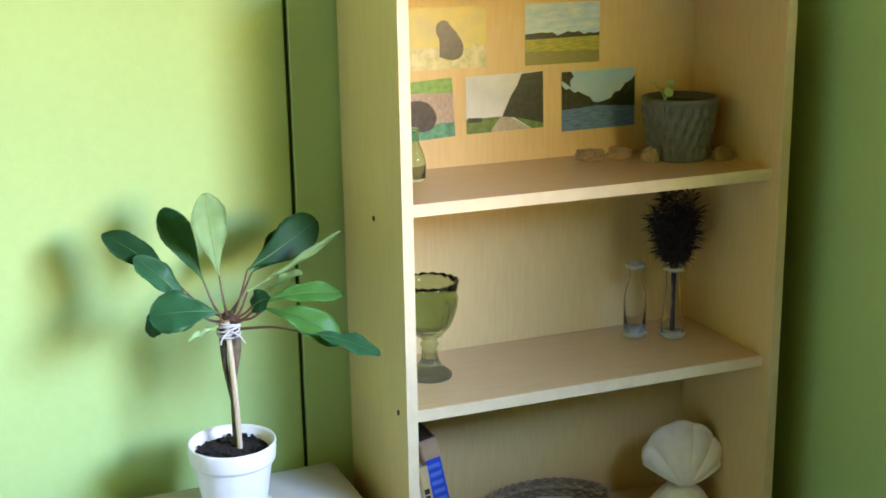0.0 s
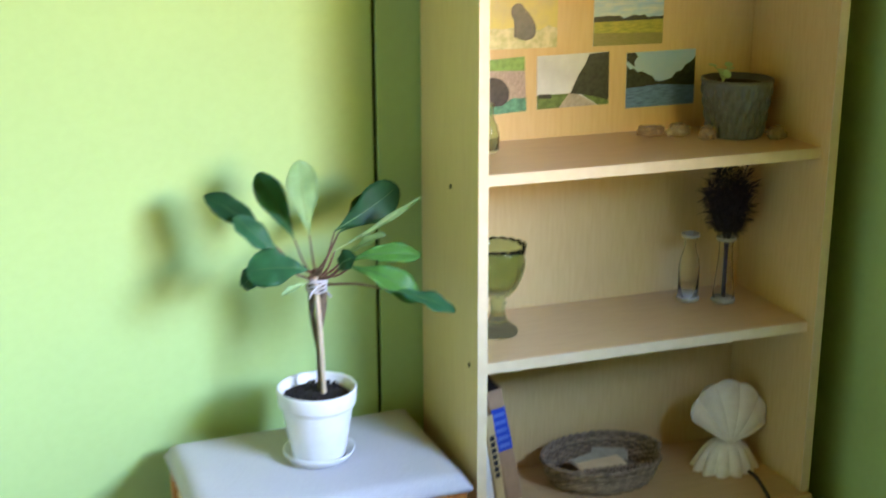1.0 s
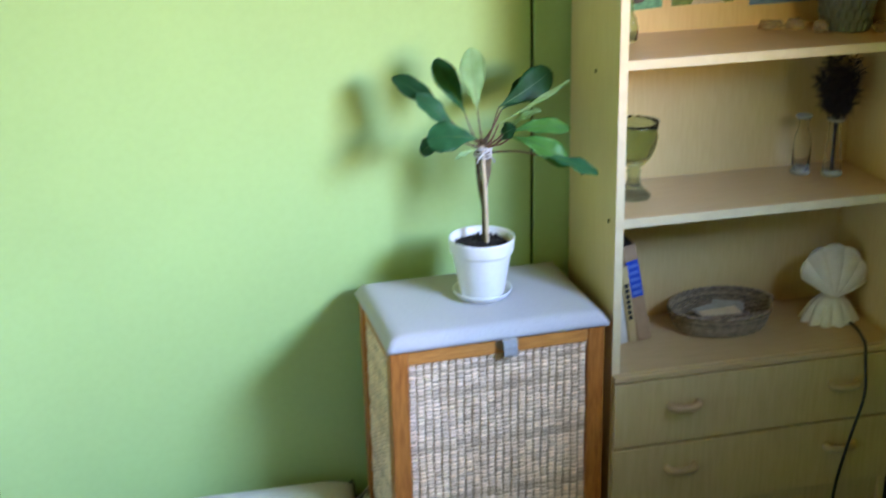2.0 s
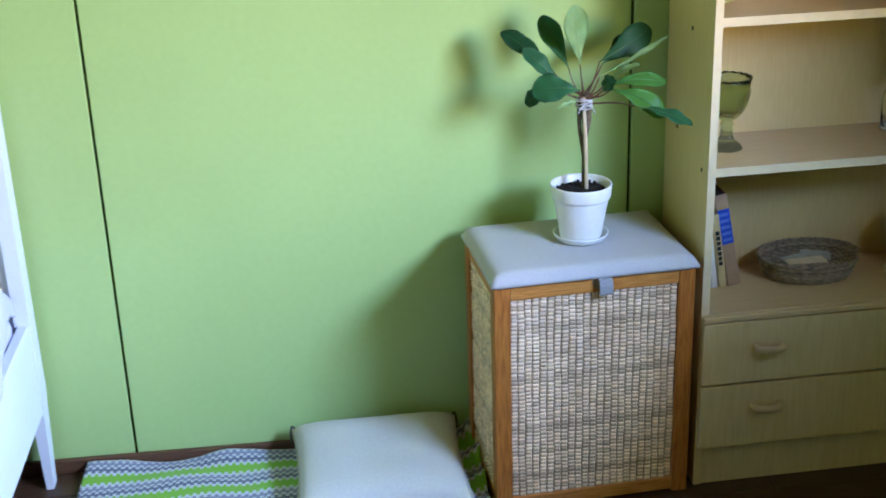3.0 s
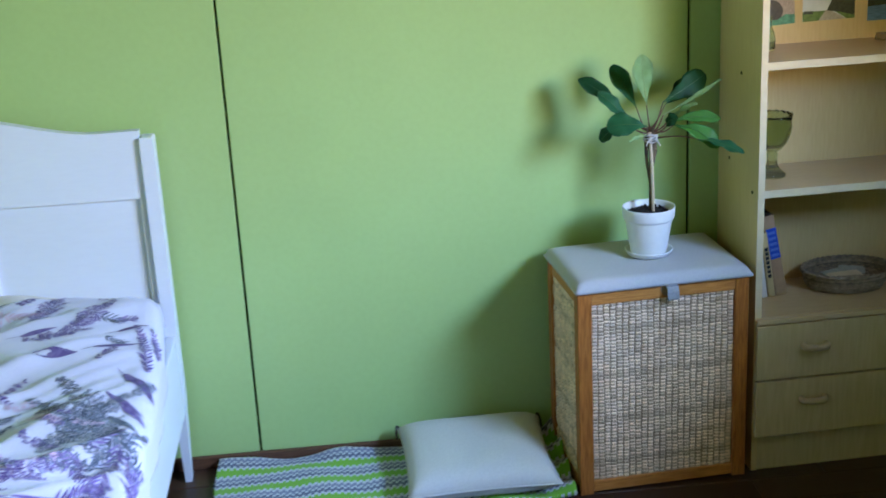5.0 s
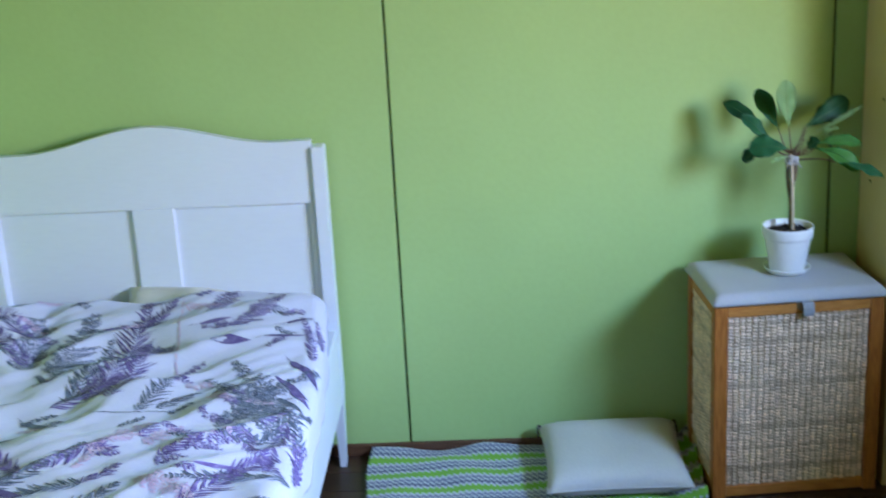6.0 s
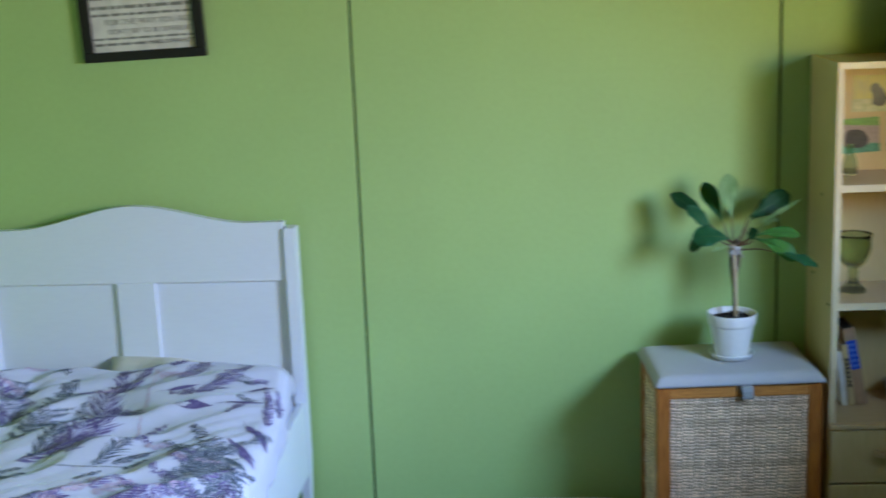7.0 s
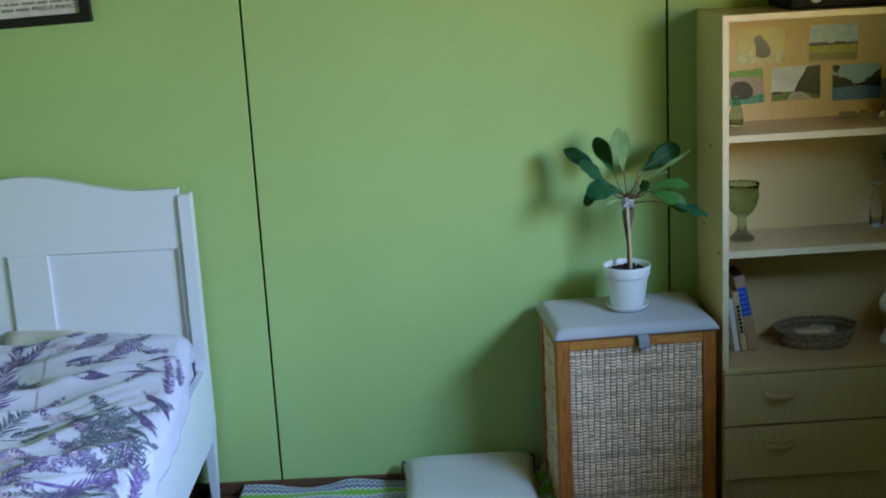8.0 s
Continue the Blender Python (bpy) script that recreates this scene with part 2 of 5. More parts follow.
# ---- mesh helpers ----
def part(name, bm, material, parent=None, label="", smooth=False, kind=""):
    me = bpy.data.meshes.new(name)
    if smooth:
        for f in bm.faces:
            f.smooth = True
    bm.to_mesh(me)
    bm.free()
    for mm in (material if isinstance(material, (list, tuple)) else [material]):
        me.materials.append(mm)
    ob = new(name, me)
    if parent is not None:
        ob.parent = parent
        ob.matrix_parent_inverse = parent.matrix_basis.inverted()
    return tagged(ob, label=label, kind=kind)


def thing(name, label, category, at=(0, 0, 0), group="", kind=""):
    ob = new(name)
    ob.empty_display_size = 0.05
    ob.matrix_basis = Matrix.Translation(at)
    return tagged(ob, label, category, group, kind)


def add_box(bm, x0, x1, y0, y1, z0, z1, bevel=0.0, seg=2, m=None):
    r = bmesh.ops.create_cube(bm, size=1.0)
    vs = r["verts"]
    for v in vs:
        v.co = Vector((x0 + (v.co.x + 0.5) * (x1 - x0), y0 + (v.co.y + 0.5) * (y1 - y0), z0 + (v.co.z + 0.5) * (z1 - z0)))
    if bevel:
        es = {e for v in vs for e in v.link_edges}
        r = bmesh.ops.bevel(bm, geom=list(es), offset=bevel, segments=seg, affect="EDGES", profile=0.5)
        vs = list({v for f in r["faces"] for v in f.verts} | {v for v in vs if v.is_valid})
    if m is not None:
        bmesh.ops.transform(bm, matrix=m, verts=[v for v in vs if v.is_valid])
    return bm


def box(x0, x1, y0, y1, z0, z1, bevel=0.0, seg=2):
    return add_box(bmesh.new(), x0, x1, y0, y1, z0, z1, bevel, seg)


def add_lathe(bm, profile, c=(0, 0, 0), seg=40, wave=None):
    """Turns (radius, height) pairs about a vertical line; wave(angle, i) scales the radius."""
    rings = []
    for i, (r, z) in enumerate(profile):
        ring = []
        for k in range(seg):
            a = 2 * math.pi * k / seg
            s = wave(a, i) if wave else 1.0
            ring.append(bm.verts.new((c[0] + r * s * math.cos(a), c[1] + r * s * math.sin(a), c[2] + z)))
        rings.append(ring)
    for p, q in zip(rings, rings[1:]):
        for k in range(seg):
            bm.faces.new((p[k], p[(k + 1) % seg], q[(k + 1) % seg], q[k]))
    if profile[0][0] > 1e-4:
        bm.faces.new(list(reversed(rings[0])))
    if profile[-1][0] > 1e-4:
        bm.faces.new(rings[-1])
    bmesh.ops.recalc_face_normals(bm, faces=bm.faces)
    return bm


def lathe(profile, c=(0, 0, 0), seg=40, wave=None):
    return add_lathe(bmesh.new(), profile, c, seg, wave)


def spline(points, n):
    """Points on a smooth line through the given ones."""
    p = [Vector(q) for q in points]
    p = [2 * p[0] - p[1]] + p + [2 * p[-1] - p[-2]]
    out = []
    for i in range(1, len(p) - 2):
        for k in range(n):
            t = k / n
            a, b, c, d = p[i - 1], p[i], p[i + 1], p[i + 2]
            out.append(0.5 * (2 * b + (c - a) * t + (2 * a - 5 * b + 4 * c - d) * t * t + (3 * b - a - 3 * c + d) * t ** 3))
    out.append(p[-2])
    return out


def add_tube(bm, pts, radii, seg=8):
    if isinstance(radii, (int, float)):
        radii = [radii] * len(pts)
    rings, side = [], None
    for i, p in enumerate(pts):
        d = (pts[min(i + 1, len(pts) - 1)] - pts[max(i - 1, 0)]).normalized()
        if side is None:
            side = d.orthogonal().normalized()
        side = (side - d * side.dot(d)).normalized()
        up = d.cross(side)
        rings.append([bm.verts.new(p + radii[i] * (math.cos(2 * math.pi * k / seg) * side + math.sin(2 * math.pi * k / seg) * up)) for k in range(seg)])
    for a, b in zip(rings, rings[1:]):
        for k in range(seg):
            bm.faces.new((a[k], a[(k + 1) % seg], b[(k + 1) % seg], b[k]))
    bm.faces.new(list(reversed(rings[0])))
    bm.faces.new(rings[-1])
    return bm


def tube(points, radii, seg=8, n=6):
    pts = spline(points, n)
    if isinstance(radii, (list, tuple)):
        k = len(radii) - 1
        full = []
        for i in range(len(pts)):
            u = i / (len(pts) - 1) * k
            j = min(int(u), k - 1)
            full.append(radii[j] + (radii[j + 1] - radii[j]) * (u - j))
        radii = full
    return add_tube(bmesh.new(), pts, radii, seg)


def add_prism(bm, outline, y0, y1):
    """An outline in x and z, made solid between two depths."""
    a = [bm.verts.new((x, y0, z)) for x, z in outline]
    b = [bm.verts.new((x, y1, z)) for x, z in outline]
    bm.faces.new(a)
    bm.faces.new(list(reversed(b)))
    n = len(outline)
    for i in range(n):
        bm.faces.new((a[(i + 1) % n], a[i], b[i], b[(i + 1) % n]))
    bmesh.ops.recalc_face_normals(bm, faces=bm.faces)
    return bm


def words(text, size, material, parent, at, rot=(90, 0, 0), align="LEFT", stretch=1.0):
    c = bpy.data.curves.new("lettering", "FONT")
    c.body, c.size, c.align_x, c.extrude = text, size, align, 0.0002
    c.materials.append(material)
    ob = new("lettering", c)
    ob.parent = parent
    ob.matrix_parent_inverse = parent.matrix_basis.inverted()
    ob.matrix_basis = pose(*at, *rot) @ Matrix.Diagonal((stretch, 1, 1, 1))
    return ob


# ---- the room ----
X0, X1, Y1, H = -2.370, WX, -4.60, 2.45


def room():
    wall = part("wall_north", box(X0 - 0.12, X1 + WT, 0.012, 0.16, 0, H), SEAM)
    tagged(wall, "lime-green painted board wall with dark vertical joints", "wall", kind="structure")
    for a, b in ((X0, -1.2035), (-1.1965, -0.0035), (0.0035, X1)):
        part("wall_panel", box(a, b, 0.0, 0.0125, 0.0, H, 0.0015, 1), GREEN, wall)
    west = part("wall_west", box(X0 - 0.12, X0, Y1, 0.0115, 0, H), GREEN)
    tagged(west, "plain lime-green painted wall beside the bed", "wall", kind="structure")
    bm = bmesh.new()
    xo = X1 + WT
    for y_far, y_in, y_out in ((Y1, WY0 - 0.10, WY0), (0.0115, WY1 + 0.10, WY1)):
        lo = [bm.verts.new((x, y, WZ0)) for x, y in ((X1, y_far), (xo, y_far), (xo, y_out), (X1, y_in))]
        hi = [bm.verts.new((v.co.x, v.co.y, WZ1)) for v in lo]
        bm.faces.new(lo), bm.faces.new(hi)
        for k in range(4):
            bm.faces.new((lo[k], lo[(k + 1) % 4], hi[(k + 1) % 4], hi[k]))
    add_box(bm, X1, xo, Y1, 0.0115, 0, WZ0)
    add_box(bm, X1, xo, Y1, 0.0115, WZ1, H)
    bmesh.ops.remove_doubles(bm, verts=bm.verts, dist=0.0001)
    bmesh.ops.recalc_face_normals(bm, faces=bm.faces)
    east = part("wall_east", bm, GREEN)
    tagged(east, "lime-green painted wall with the window opening", "wall", kind="structure")
    south = part("wall_south", box(X0 - 0.12, X1 + WT, Y1 - 0.12, Y1, 0, H), DIMWALL)
    tagged(south, "plain unseen wall that closes the room, dark brown to cut bounced light", "wall", kind="structure")
    ceil = part("ceiling", box(X0 - 0.12, X1 + WT, Y1 - 0.12, 0.16, H, H + 0.1), CEIL)
    tagged(ceil, "plain unseen ceiling, dark brown to cut bounced light", "ceiling", kind="structure")
    # window frame in the opening
    win = thing("window_1", "white wooden window frame in a deep opening", "window", (X1 + 0.26, (WY0 + WY1) / 2, WZ0), kind="structure")
    xa, xb = X1 + 0.34, X1 + 0.38
    # Deep board, unseen, added to keep window light off the low drawers and hamper.
    part("window_sill", box(X1 - 0.32, X1 - 0.001, WY0 - 0.35, WY1 + 0.33, WZ0 - 0.03, WZ0 - 0.002, 0.006), BIRCHX, win)
    for y0, y1, z0, z1 in ((WY0, WY0 + 0.05, WZ0, WZ1), (WY1 - 0.05, WY1, WZ0, WZ1), (WY0 + 0.05, WY1 - 0.05, WZ0, WZ0 + 0.05), (WY0 + 0.05, WY1 - 0.05, WZ1 - 0.05, WZ1)):
        part("window_frame", box(xa, xb, y0, y1, z0, z1, 0.003), WHITEP, win)
    # skirting
    bb = part("baseboard", box(X0 + 0.002, 0.06, -0.014, -0.0005, 0.0, 0.038, 0.004), BASEW)
    tagged(bb, "narrow dark brown wooden baseboard", "baseboard", kind="structure")
    bb = part("baseboard_east", box(X1 - 0.014, X1 - 0.0005, -1.5, -0.002, 0.0, 0.038, 0.004), BASEW)
    tagged(bb, "narrow dark brown wooden baseboard", "baseboard", kind="structure")


room()


def floor():
    base = part("floor", box(X0 - 0.12, X1 + WT, Y1 - 0.12, 0.16, -0.06, -0.012), SEAM)
    tagged(base, "dark brown stained wooden plank floor", "floor", kind="structure")
    rng = random.Random(4)
    meshes = {}
    w, row, y = 0.115, 0, 0.0
    while y > Y1:
        x = X0
        first = rng.choice((0.45, 0.75, 1.05))
        while x < X1 - 0.01:
            ln = round(min(first if x == X0 else rng.choice((1.1, 1.4, 1.7)), X1 - x), 3)
            if ln not in meshes:
                meshes[ln] = box(0, ln - 0.002, -w + 0.002, 0, -0.02, 0.0, 0.0015, 1)
                me = bpy.data.meshes.new("plank")
                meshes[ln].to_mesh(me)
                meshes[ln].free()
                me.materials.append(FLOORW)
                meshes[ln] = me
            ob = new("plank", meshes[ln])
            ob.parent = base
            ob.location = (x, y, 0.0)
            x += ln
        y -= w


# ---- bookcase ----
SX0, SX1, SYB, SYF = 0.092, 0.748, -0.010, -0.282
BEFORE = set(scene.objects)
SHELF_TOPS = (1.076, 0.757, 0.430)


def bookcase():
    t = 0.016
    b = thing("bookcase", "pale birch laminate bookcase with open shelves and two drawers", "bookcase", (SX0, SYB, 0))
    for x in (SX0, SX1 - t):
        sp = part("side_panel", box(x, x + t, SYF + 0.001, SYB + (0.021 if x == SX0 else 0.0), 0.0, 1.397, 0.0008, 1), BIRCH, b)
        part("edge_band", box(x - 0.0004, x + t + 0.0004, SYF - 0.0012, SYF + 0.0012, 0.432, 1.3975), EDGE, sp)
    part("back_panel", box(SX0 + t, SX1 - t, SYB - 0.008, SYB - 0.002, 0.05, 1.39), BIRCH, b)
    top = part("top_board", box(SX0 + t, SX1 - t, SYF + 0.002, SYB - 0.002, 1.380, 1.397, 0.0008, 1), BIRCHX, b)
    part("edge_band", box(SX0 + t, SX1 - t, SYF - 0.001, SYF + 0.002, 1.380, 1.3965), EDGE, top)
    for z in SHELF_TOPS[:2]:
        s = part("shelf", box(SX0 + t, SX1 - t, SYF + 0.024, SYB - 0.009, z - 0.018, z, 0.0008, 1), BIRCHX, b)
        part("edge_band", box(SX0 + t, SX1 - t, SYF + 0.0215, SYF + 0.0245, z - 0.0185, z + 0.0002), EDGE, s)
    z = SHELF_TOPS[2]
    bm = box(SX0 + t + 0.0005, SX1 - t - 0.0005, SYF, SYB - 0.009, z - 0.018, z, 0.0008, 1)
    add_box(bm, SX0 + 0.001, SX1 - 0.001, SYF - 0.017, SYF - 0.0015, z - 0.0145, z, 0.003, 2)
    part("drawer_top_board", bm, BIRCHX, b)
    part("plinth", box(SX0 + t + 0.0005, SX1 - t - 0.0005, SYF + 0.006, SYF + 0.022, 0.0, 0.098), BIRCHF, b)
    for z0, z1, zc in ((0.2645, 0.4125, 0.351), (0.104, 0.2585, 0.203)):
        d = part("drawer_front", box(SX0 + 0.002, SX1 - 0.002, SYF - 0.017, SYF - 0.0015, z0, z1, 0.0015), BIRCHF, b)
        for xc in (0.246, 0.612):
            pts = [(xc - 0.030, SYF - 0.016, zc), (xc - 0.030, SYF - 0.027, zc), (xc - 0.022, SYF - 0.034, zc - 0.001), (xc, SYF - 0.036, zc - 0.002),
                   (xc + 0.022, SYF - 0.034, zc - 0.001), (xc + 0.030, SYF - 0.027, zc), (xc + 0.030, SYF - 0.016, zc)]
            bm = tube(pts, 0.0075, 10, 5)
            for v in bm.verts:
                v.co.z = zc + (v.co.z - zc) * 1.25
            part("handle", bm, BEIGE, d, "beige plastic bow handle", smooth=True)
    # shelf-pin holes on the outer side
    for y, z in ((-0.150, 1.035), (-0.243, 0.752), (-0.075, 0.80)):
        bm = bmesh.new()
        bmesh.ops.create_cone(bm, cap_ends=True, segments=12, radius1=0.0042, radius2=0.0042, depth=0.003,
                              matrix=pose(SX0 - 0.0002, y, z, 0, 90, 0))
        part("screw_cap", bm, DARKHOLE, b)
    bm = bmesh.new()
    bmesh.ops.create_cone(bm, cap_ends=True, segments=10, radius1=0.004, radius2=0.004, depth=0.012, matrix=pose(0.705, SYF + 0.05, 1.057))
    part("shelf_pin", bm, DARKHOLE, b)


bookcase()


def photo(name, x0, x1, z0, z1, tilt, label, pieces):
    """A glossy print on the back panel; the picture is made of thin flat shapes (material, outline in 0..1)."""
    y = SYB - 0.0085
    ob = thing(name, label, "photo", ((x0 + x1) / 2 + 0.007, y, (z0 + z1) / 2), "photos on the bookcase back")
    w, h = x1 - x0, z1 - z0
    part("print_paper", box(-w / 2, w / 2, -0.0006, 0.0, -h / 2, h / 2), pieces[0], ob)
    ob.children[0].matrix_parent_inverse = Matrix.Identity(4)
    for i, (m, pts) in enumerate(pieces[1:]):
        bm = bmesh.new()
        if m.name.startswith("print_dark_grey"):
            pts = [(q.x, q.y) for q in spline([(u, v, 0) for u, v in pts + pts[:1]], 5)[:-1]]
        bm.faces.new([bm.verts.new(((u - 0.5) * w, -0.0007 - 0.00012 * (i + 1), (v - 0.5) * h)) for u, v in pts])
        bmesh.ops.recalc_face_normals(bm, faces=bm.faces)
        for f in bm.faces:
            if f.normal.y > 0:
                f.normal_flip()
        p = part("printed_area", bm, m, ob)
        p.matrix_parent_inverse = Matrix.Identity(4)
    ob.matrix_basis = ob.matrix_basis @ pose(0, 0, 0, 0, tilt, 0)
    return ob


def ink(name, c, c2=None, s=60, st=(1, 1, 1)):
    return mat(name, tuple(min(v * 1.12, 0.85) for v in c), 0.32, tuple(v * 1.0 for v in c2) if c2 else None, s, st, big=0.15)


def wobble(n, v0, amp, seed, u0=0.0, u1=1.0):
    rng = random.Random(seed)
    return [(u0 + (u1 - u0) * i / n, v0 + amp * rng.uniform(-1, 1)) for i in range(n + 1)]


def photos():
    sky_b = ink("print_cloudy_sky", (0.34, 0.56, 0.74), (0.72, 0.82, 0.84), 30, (1, 1, 4))
    field = ink("print_yellow_field", (0.42, 0.38, 0.05), (0.25, 0.29, 0.04), 60, (1, 1, 5))
    field2 = ink("print_mown_field", (0.20, 0.20, 0.05), (0.28, 0.26, 0.08), 90, (1, 1, 5))
    trees = ink("print_dark_trees", (0.030, 0.040, 0.022), (0.015, 0.02, 0.012), 120)
    yellow = ink("print_yellow_blur", (0.56, 0.50, 0.12), (0.50, 0.46, 0.20), 24)
    straw = ink("print_straw", (0.60, 0.56, 0.32), (0.42, 0.44, 0.18), 70)
    fur = ink("print_dark_grey", (0.055, 0.05, 0.05), (0.03, 0.028, 0.03), 90)
    grey_sky = ink("print_pale_sky", (0.64, 0.68, 0.68), (0.56, 0.61, 0.61), 20)
    grass = ink("print_grass", (0.13, 0.22, 0.05), (0.08, 0.14, 0.03), 90)
    path = ink("print_gravel_path", (0.42, 0.38, 0.30), (0.35, 0.31, 0.24), 90)
    lake_sky = ink("print_blue_sky", (0.28, 0.50, 0.74), (0.44, 0.62, 0.78), 14)
    lake = ink("print_blue_water", (0.12, 0.24, 0.46), (0.07, 0.15, 0.30), 60, (1, 1, 6))
    bark = ink("print_pale_stems", (0.46, 0.36, 0.30), (0.30, 0.24, 0.19), 90, (5, 1, 1))
    teal = ink("print_teal_grass", (0.10, 0.33, 0.20), (0.05, 0.20, 0.12), 90)
    leafg = ink("print_green_leaf", (0.20, 0.40, 0.08), (0.12, 0.28, 0.05), 90)
    photo("photo_print", 0.192, 0.329, 1.238, 1.338, 0.5, "glossy photo of a dark shape on yellow grass", [
        yellow, (straw, [(0, 0), (1, 0)] + wobble(8, 0.36, 0.05, 3)[::-1]),
        (fur, [(0.40, 0.20), (0.56, 0.14), (0.68, 0.20), (0.70, 0.38), (0.62, 0.58), (0.55, 0.68), (0.50, 0.77), (0.43, 0.78), (0.37, 0.72), (0.36, 0.60), (0.40, 0.46)])])
    photo("photo_print", 0.399, 0.537, 1.235, 1.336, 0.3, "glossy landscape photo of a yellow field under clouds", [
        sky_b, (field, [(0, 0), (1, 0), (1, 0.46), (0, 0.46)]), (field2, [(0, 0), (1, 0), (1, 0.20), (0, 0.23)]),
        (trees, [(0, 0.42), (1, 0.44)] + wobble(14, 0.50, 0.035, 5)[::-1])])
    photo("photo_print", 0.150, 0.270, 1.124, 1.221, -3.0, "glossy photo of a dark shape among stems", [
        bark, (leafg, [(0, 0.86), (1, 0.74), (1, 1), (0, 1)]), (teal, [(0, 0), (1, 0)] + wobble(10, 0.25, 0.06, 8)[::-1]),
        (fur, [(0.20, 0.18), (0.62, 0.15), (0.74, 0.36), (0.66, 0.58), (0.55, 0.66), (0.42, 0.68), (0.30, 0.66), (0.22, 0.52)])])
    photo("photo_print", 0.292, 0.432, 1.129, 1.224, -0.8, "glossy photo of a gravel road beside tall trees", [
        grey_sky, (grass, [(0, 0), (0.4, 0), (0.5, 0.26), (0, 0.26)]), (trees, [(0.02, 0.20), (0.2, 0.19), (0.2, 0.27), (0.02, 0.28)]),
        (path, [(0.30, 0), (0.85, 0), (0.52, 0.27), (0.44, 0.27)]), (grass, [(0.85, 0), (1, 0), (1, 0.15), (0.56, 0.27)]),
        (trees, [(0.46, 0.26), (0.70, 0.20), (1, 0.08), (1, 1), (0.72, 0.98), (0.66, 0.78), (0.58, 0.62)])])
    photo("photo_print", 0.467, 0.607, 1.120, 1.221, -0.6, "glossy photo of a blue lake between dark woods", [
        lake_sky, (lake, [(0, 0), (1, 0), (1, 0.40), (0, 0.40)]),
        (trees, [(0, 0.36), (0.47, 0.40), (0.47, 0.45), (0.42, 0.47), (0.38, 0.55), (0.30, 0.60), (0.22, 0.66), (0.17, 0.64), (0.10, 0.72), (0.05, 0.70), (0, 0.78)]),
        (trees, [(0.47, 0.40), (1, 0.34), (1, 0.86), (0.94, 0.78), (0.86, 0.73), (0.80, 0.62), (0.72, 0.60), (0.66, 0.50), (0.55, 0.46), (0.47, 0.45)]),
        (trees, [(0, 0.86), (0.06, 0.80), (0.12, 0.74), (0.11, 0.84), (0.16, 0.92), (0.12, 1.0), (0, 1.0)])])


photos()


# ---- things on the shelves ----
def grey_planter():
    c = (0.648, -0.112, SHELF_TOPS[0])
    p = thing("planter", "grey ceramic planter with a scalloped leaf relief", "flowerpot", c)

    def wave(a, i):
        return 1 + 0.052 * math.cos(22 * a + math.pi * (((i - 2) // 7) % 2)) * math.sin(math.pi * ((i - 2) % 7 + 0.5) / 7)
    prof = [(0.047, 0.0), (0.050, 0.002)] + [(0.050 + 0.0130 * k / 28, 0.004 + 0.092 * k / 28) for k in range(29)]
    bm = lathe(prof + [(0.0645, 0.099), (0.064, 0.104), (0.060, 0.105), (0.057, 0.087), (0.0, 0.086)], c, 176, lambda a, i: wave(a, i) if 2 <= i <= 29 else 1.0)
    part("pot", bm, GREYPOT, p, smooth=True)
    part("soil", lathe([(0.0565, 0.088), (0.05, 0.094), (0.03, 0.097), (0.0, 0.098)], c, 24), SOIL, p)
    rng = random.Random(11)
    for k in range(6):
        a = rng.uniform(2.2, 4.4)
        x, y = c[0] - 0.02 + 0.012 * math.cos(a), c[1] + 0.012 * math.sin(a)
        top = Vector((x + rng.uniform(-0.022, 0.02), y + rng.uniform(-0.02, 0.01), c[2] + rng.uniform(0.110, 0.130)))
        st = part("seedling_stem", tube([(x, y, c[2] + 0.093), tuple((Vector((x, y, c[2] + 0.093)) + top) / 2 + Vector((0.002, 0, 0.004))), tuple(top)], 0.0008, 5, 3), RIB, p)
        bm = bmesh.new()
        bmesh.ops.create_uvsphere(bm, u_segments=10, v_segments=6, radius=0.009,
                                  matrix=Matrix.Translation(top) @ pose(0, 0, 0, rng.uniform(-40, 40), rng.uniform(-40, 40), rng.uniform(0, 180)) @ Matrix.Diagonal((1.2, 0.8, 0.16, 1)))
        part("seedling_leaf", bm, LEAFL, st, smooth=True)


grey_planter()


def ornaments():
    for x, y, a, h in ((0.583, -0.130, 0.016, 0.026), (0.702, -0.165, 0.019, 0.022), (0.548, -0.085, 0.022, 0.024), (0.505, -0.065, 0.026, 0.020)):
        bm = bmesh.new()
        bmesh.ops.create_icosphere(bm, subdivisions=4, radius=1.0)
        for v in bm.verts:
            d = v.co.normalized()
            r = 1 + 0.30 * noise.noise(d * 1.7 + Vector((x * 90, 0, 0))) + 0.13 * noise.noise(d * 4.5 + Vector((0, y * 90, 0)))
            v.co = Vector((x + a * r * d.x, y + 0.8 * a * r * d.y, SHELF_TOPS[0] + max(0.0, h * (0.42 + 0.58 * r * d.z))))
        ob = part("glass_ornament", bm, LUMP, smooth=True)
        ob.visible_shadow = False
        tagged(ob, "small cloudy glass ornament with a lumpy surface on the shelf", "ornament", "glass ornaments")


ornaments()


def hollow(profile, t=0.0016):
    """The outer profile of a vessel, then its inner side back down."""
    inner = [(max(r - t, 0.0005), max(z, profile[0][1] + 3 * t)) for r, z in reversed(profile)]
    return [(0.0, profile[0][1])] + list(profile) + inner + [(0.0, inner[-1][1])]


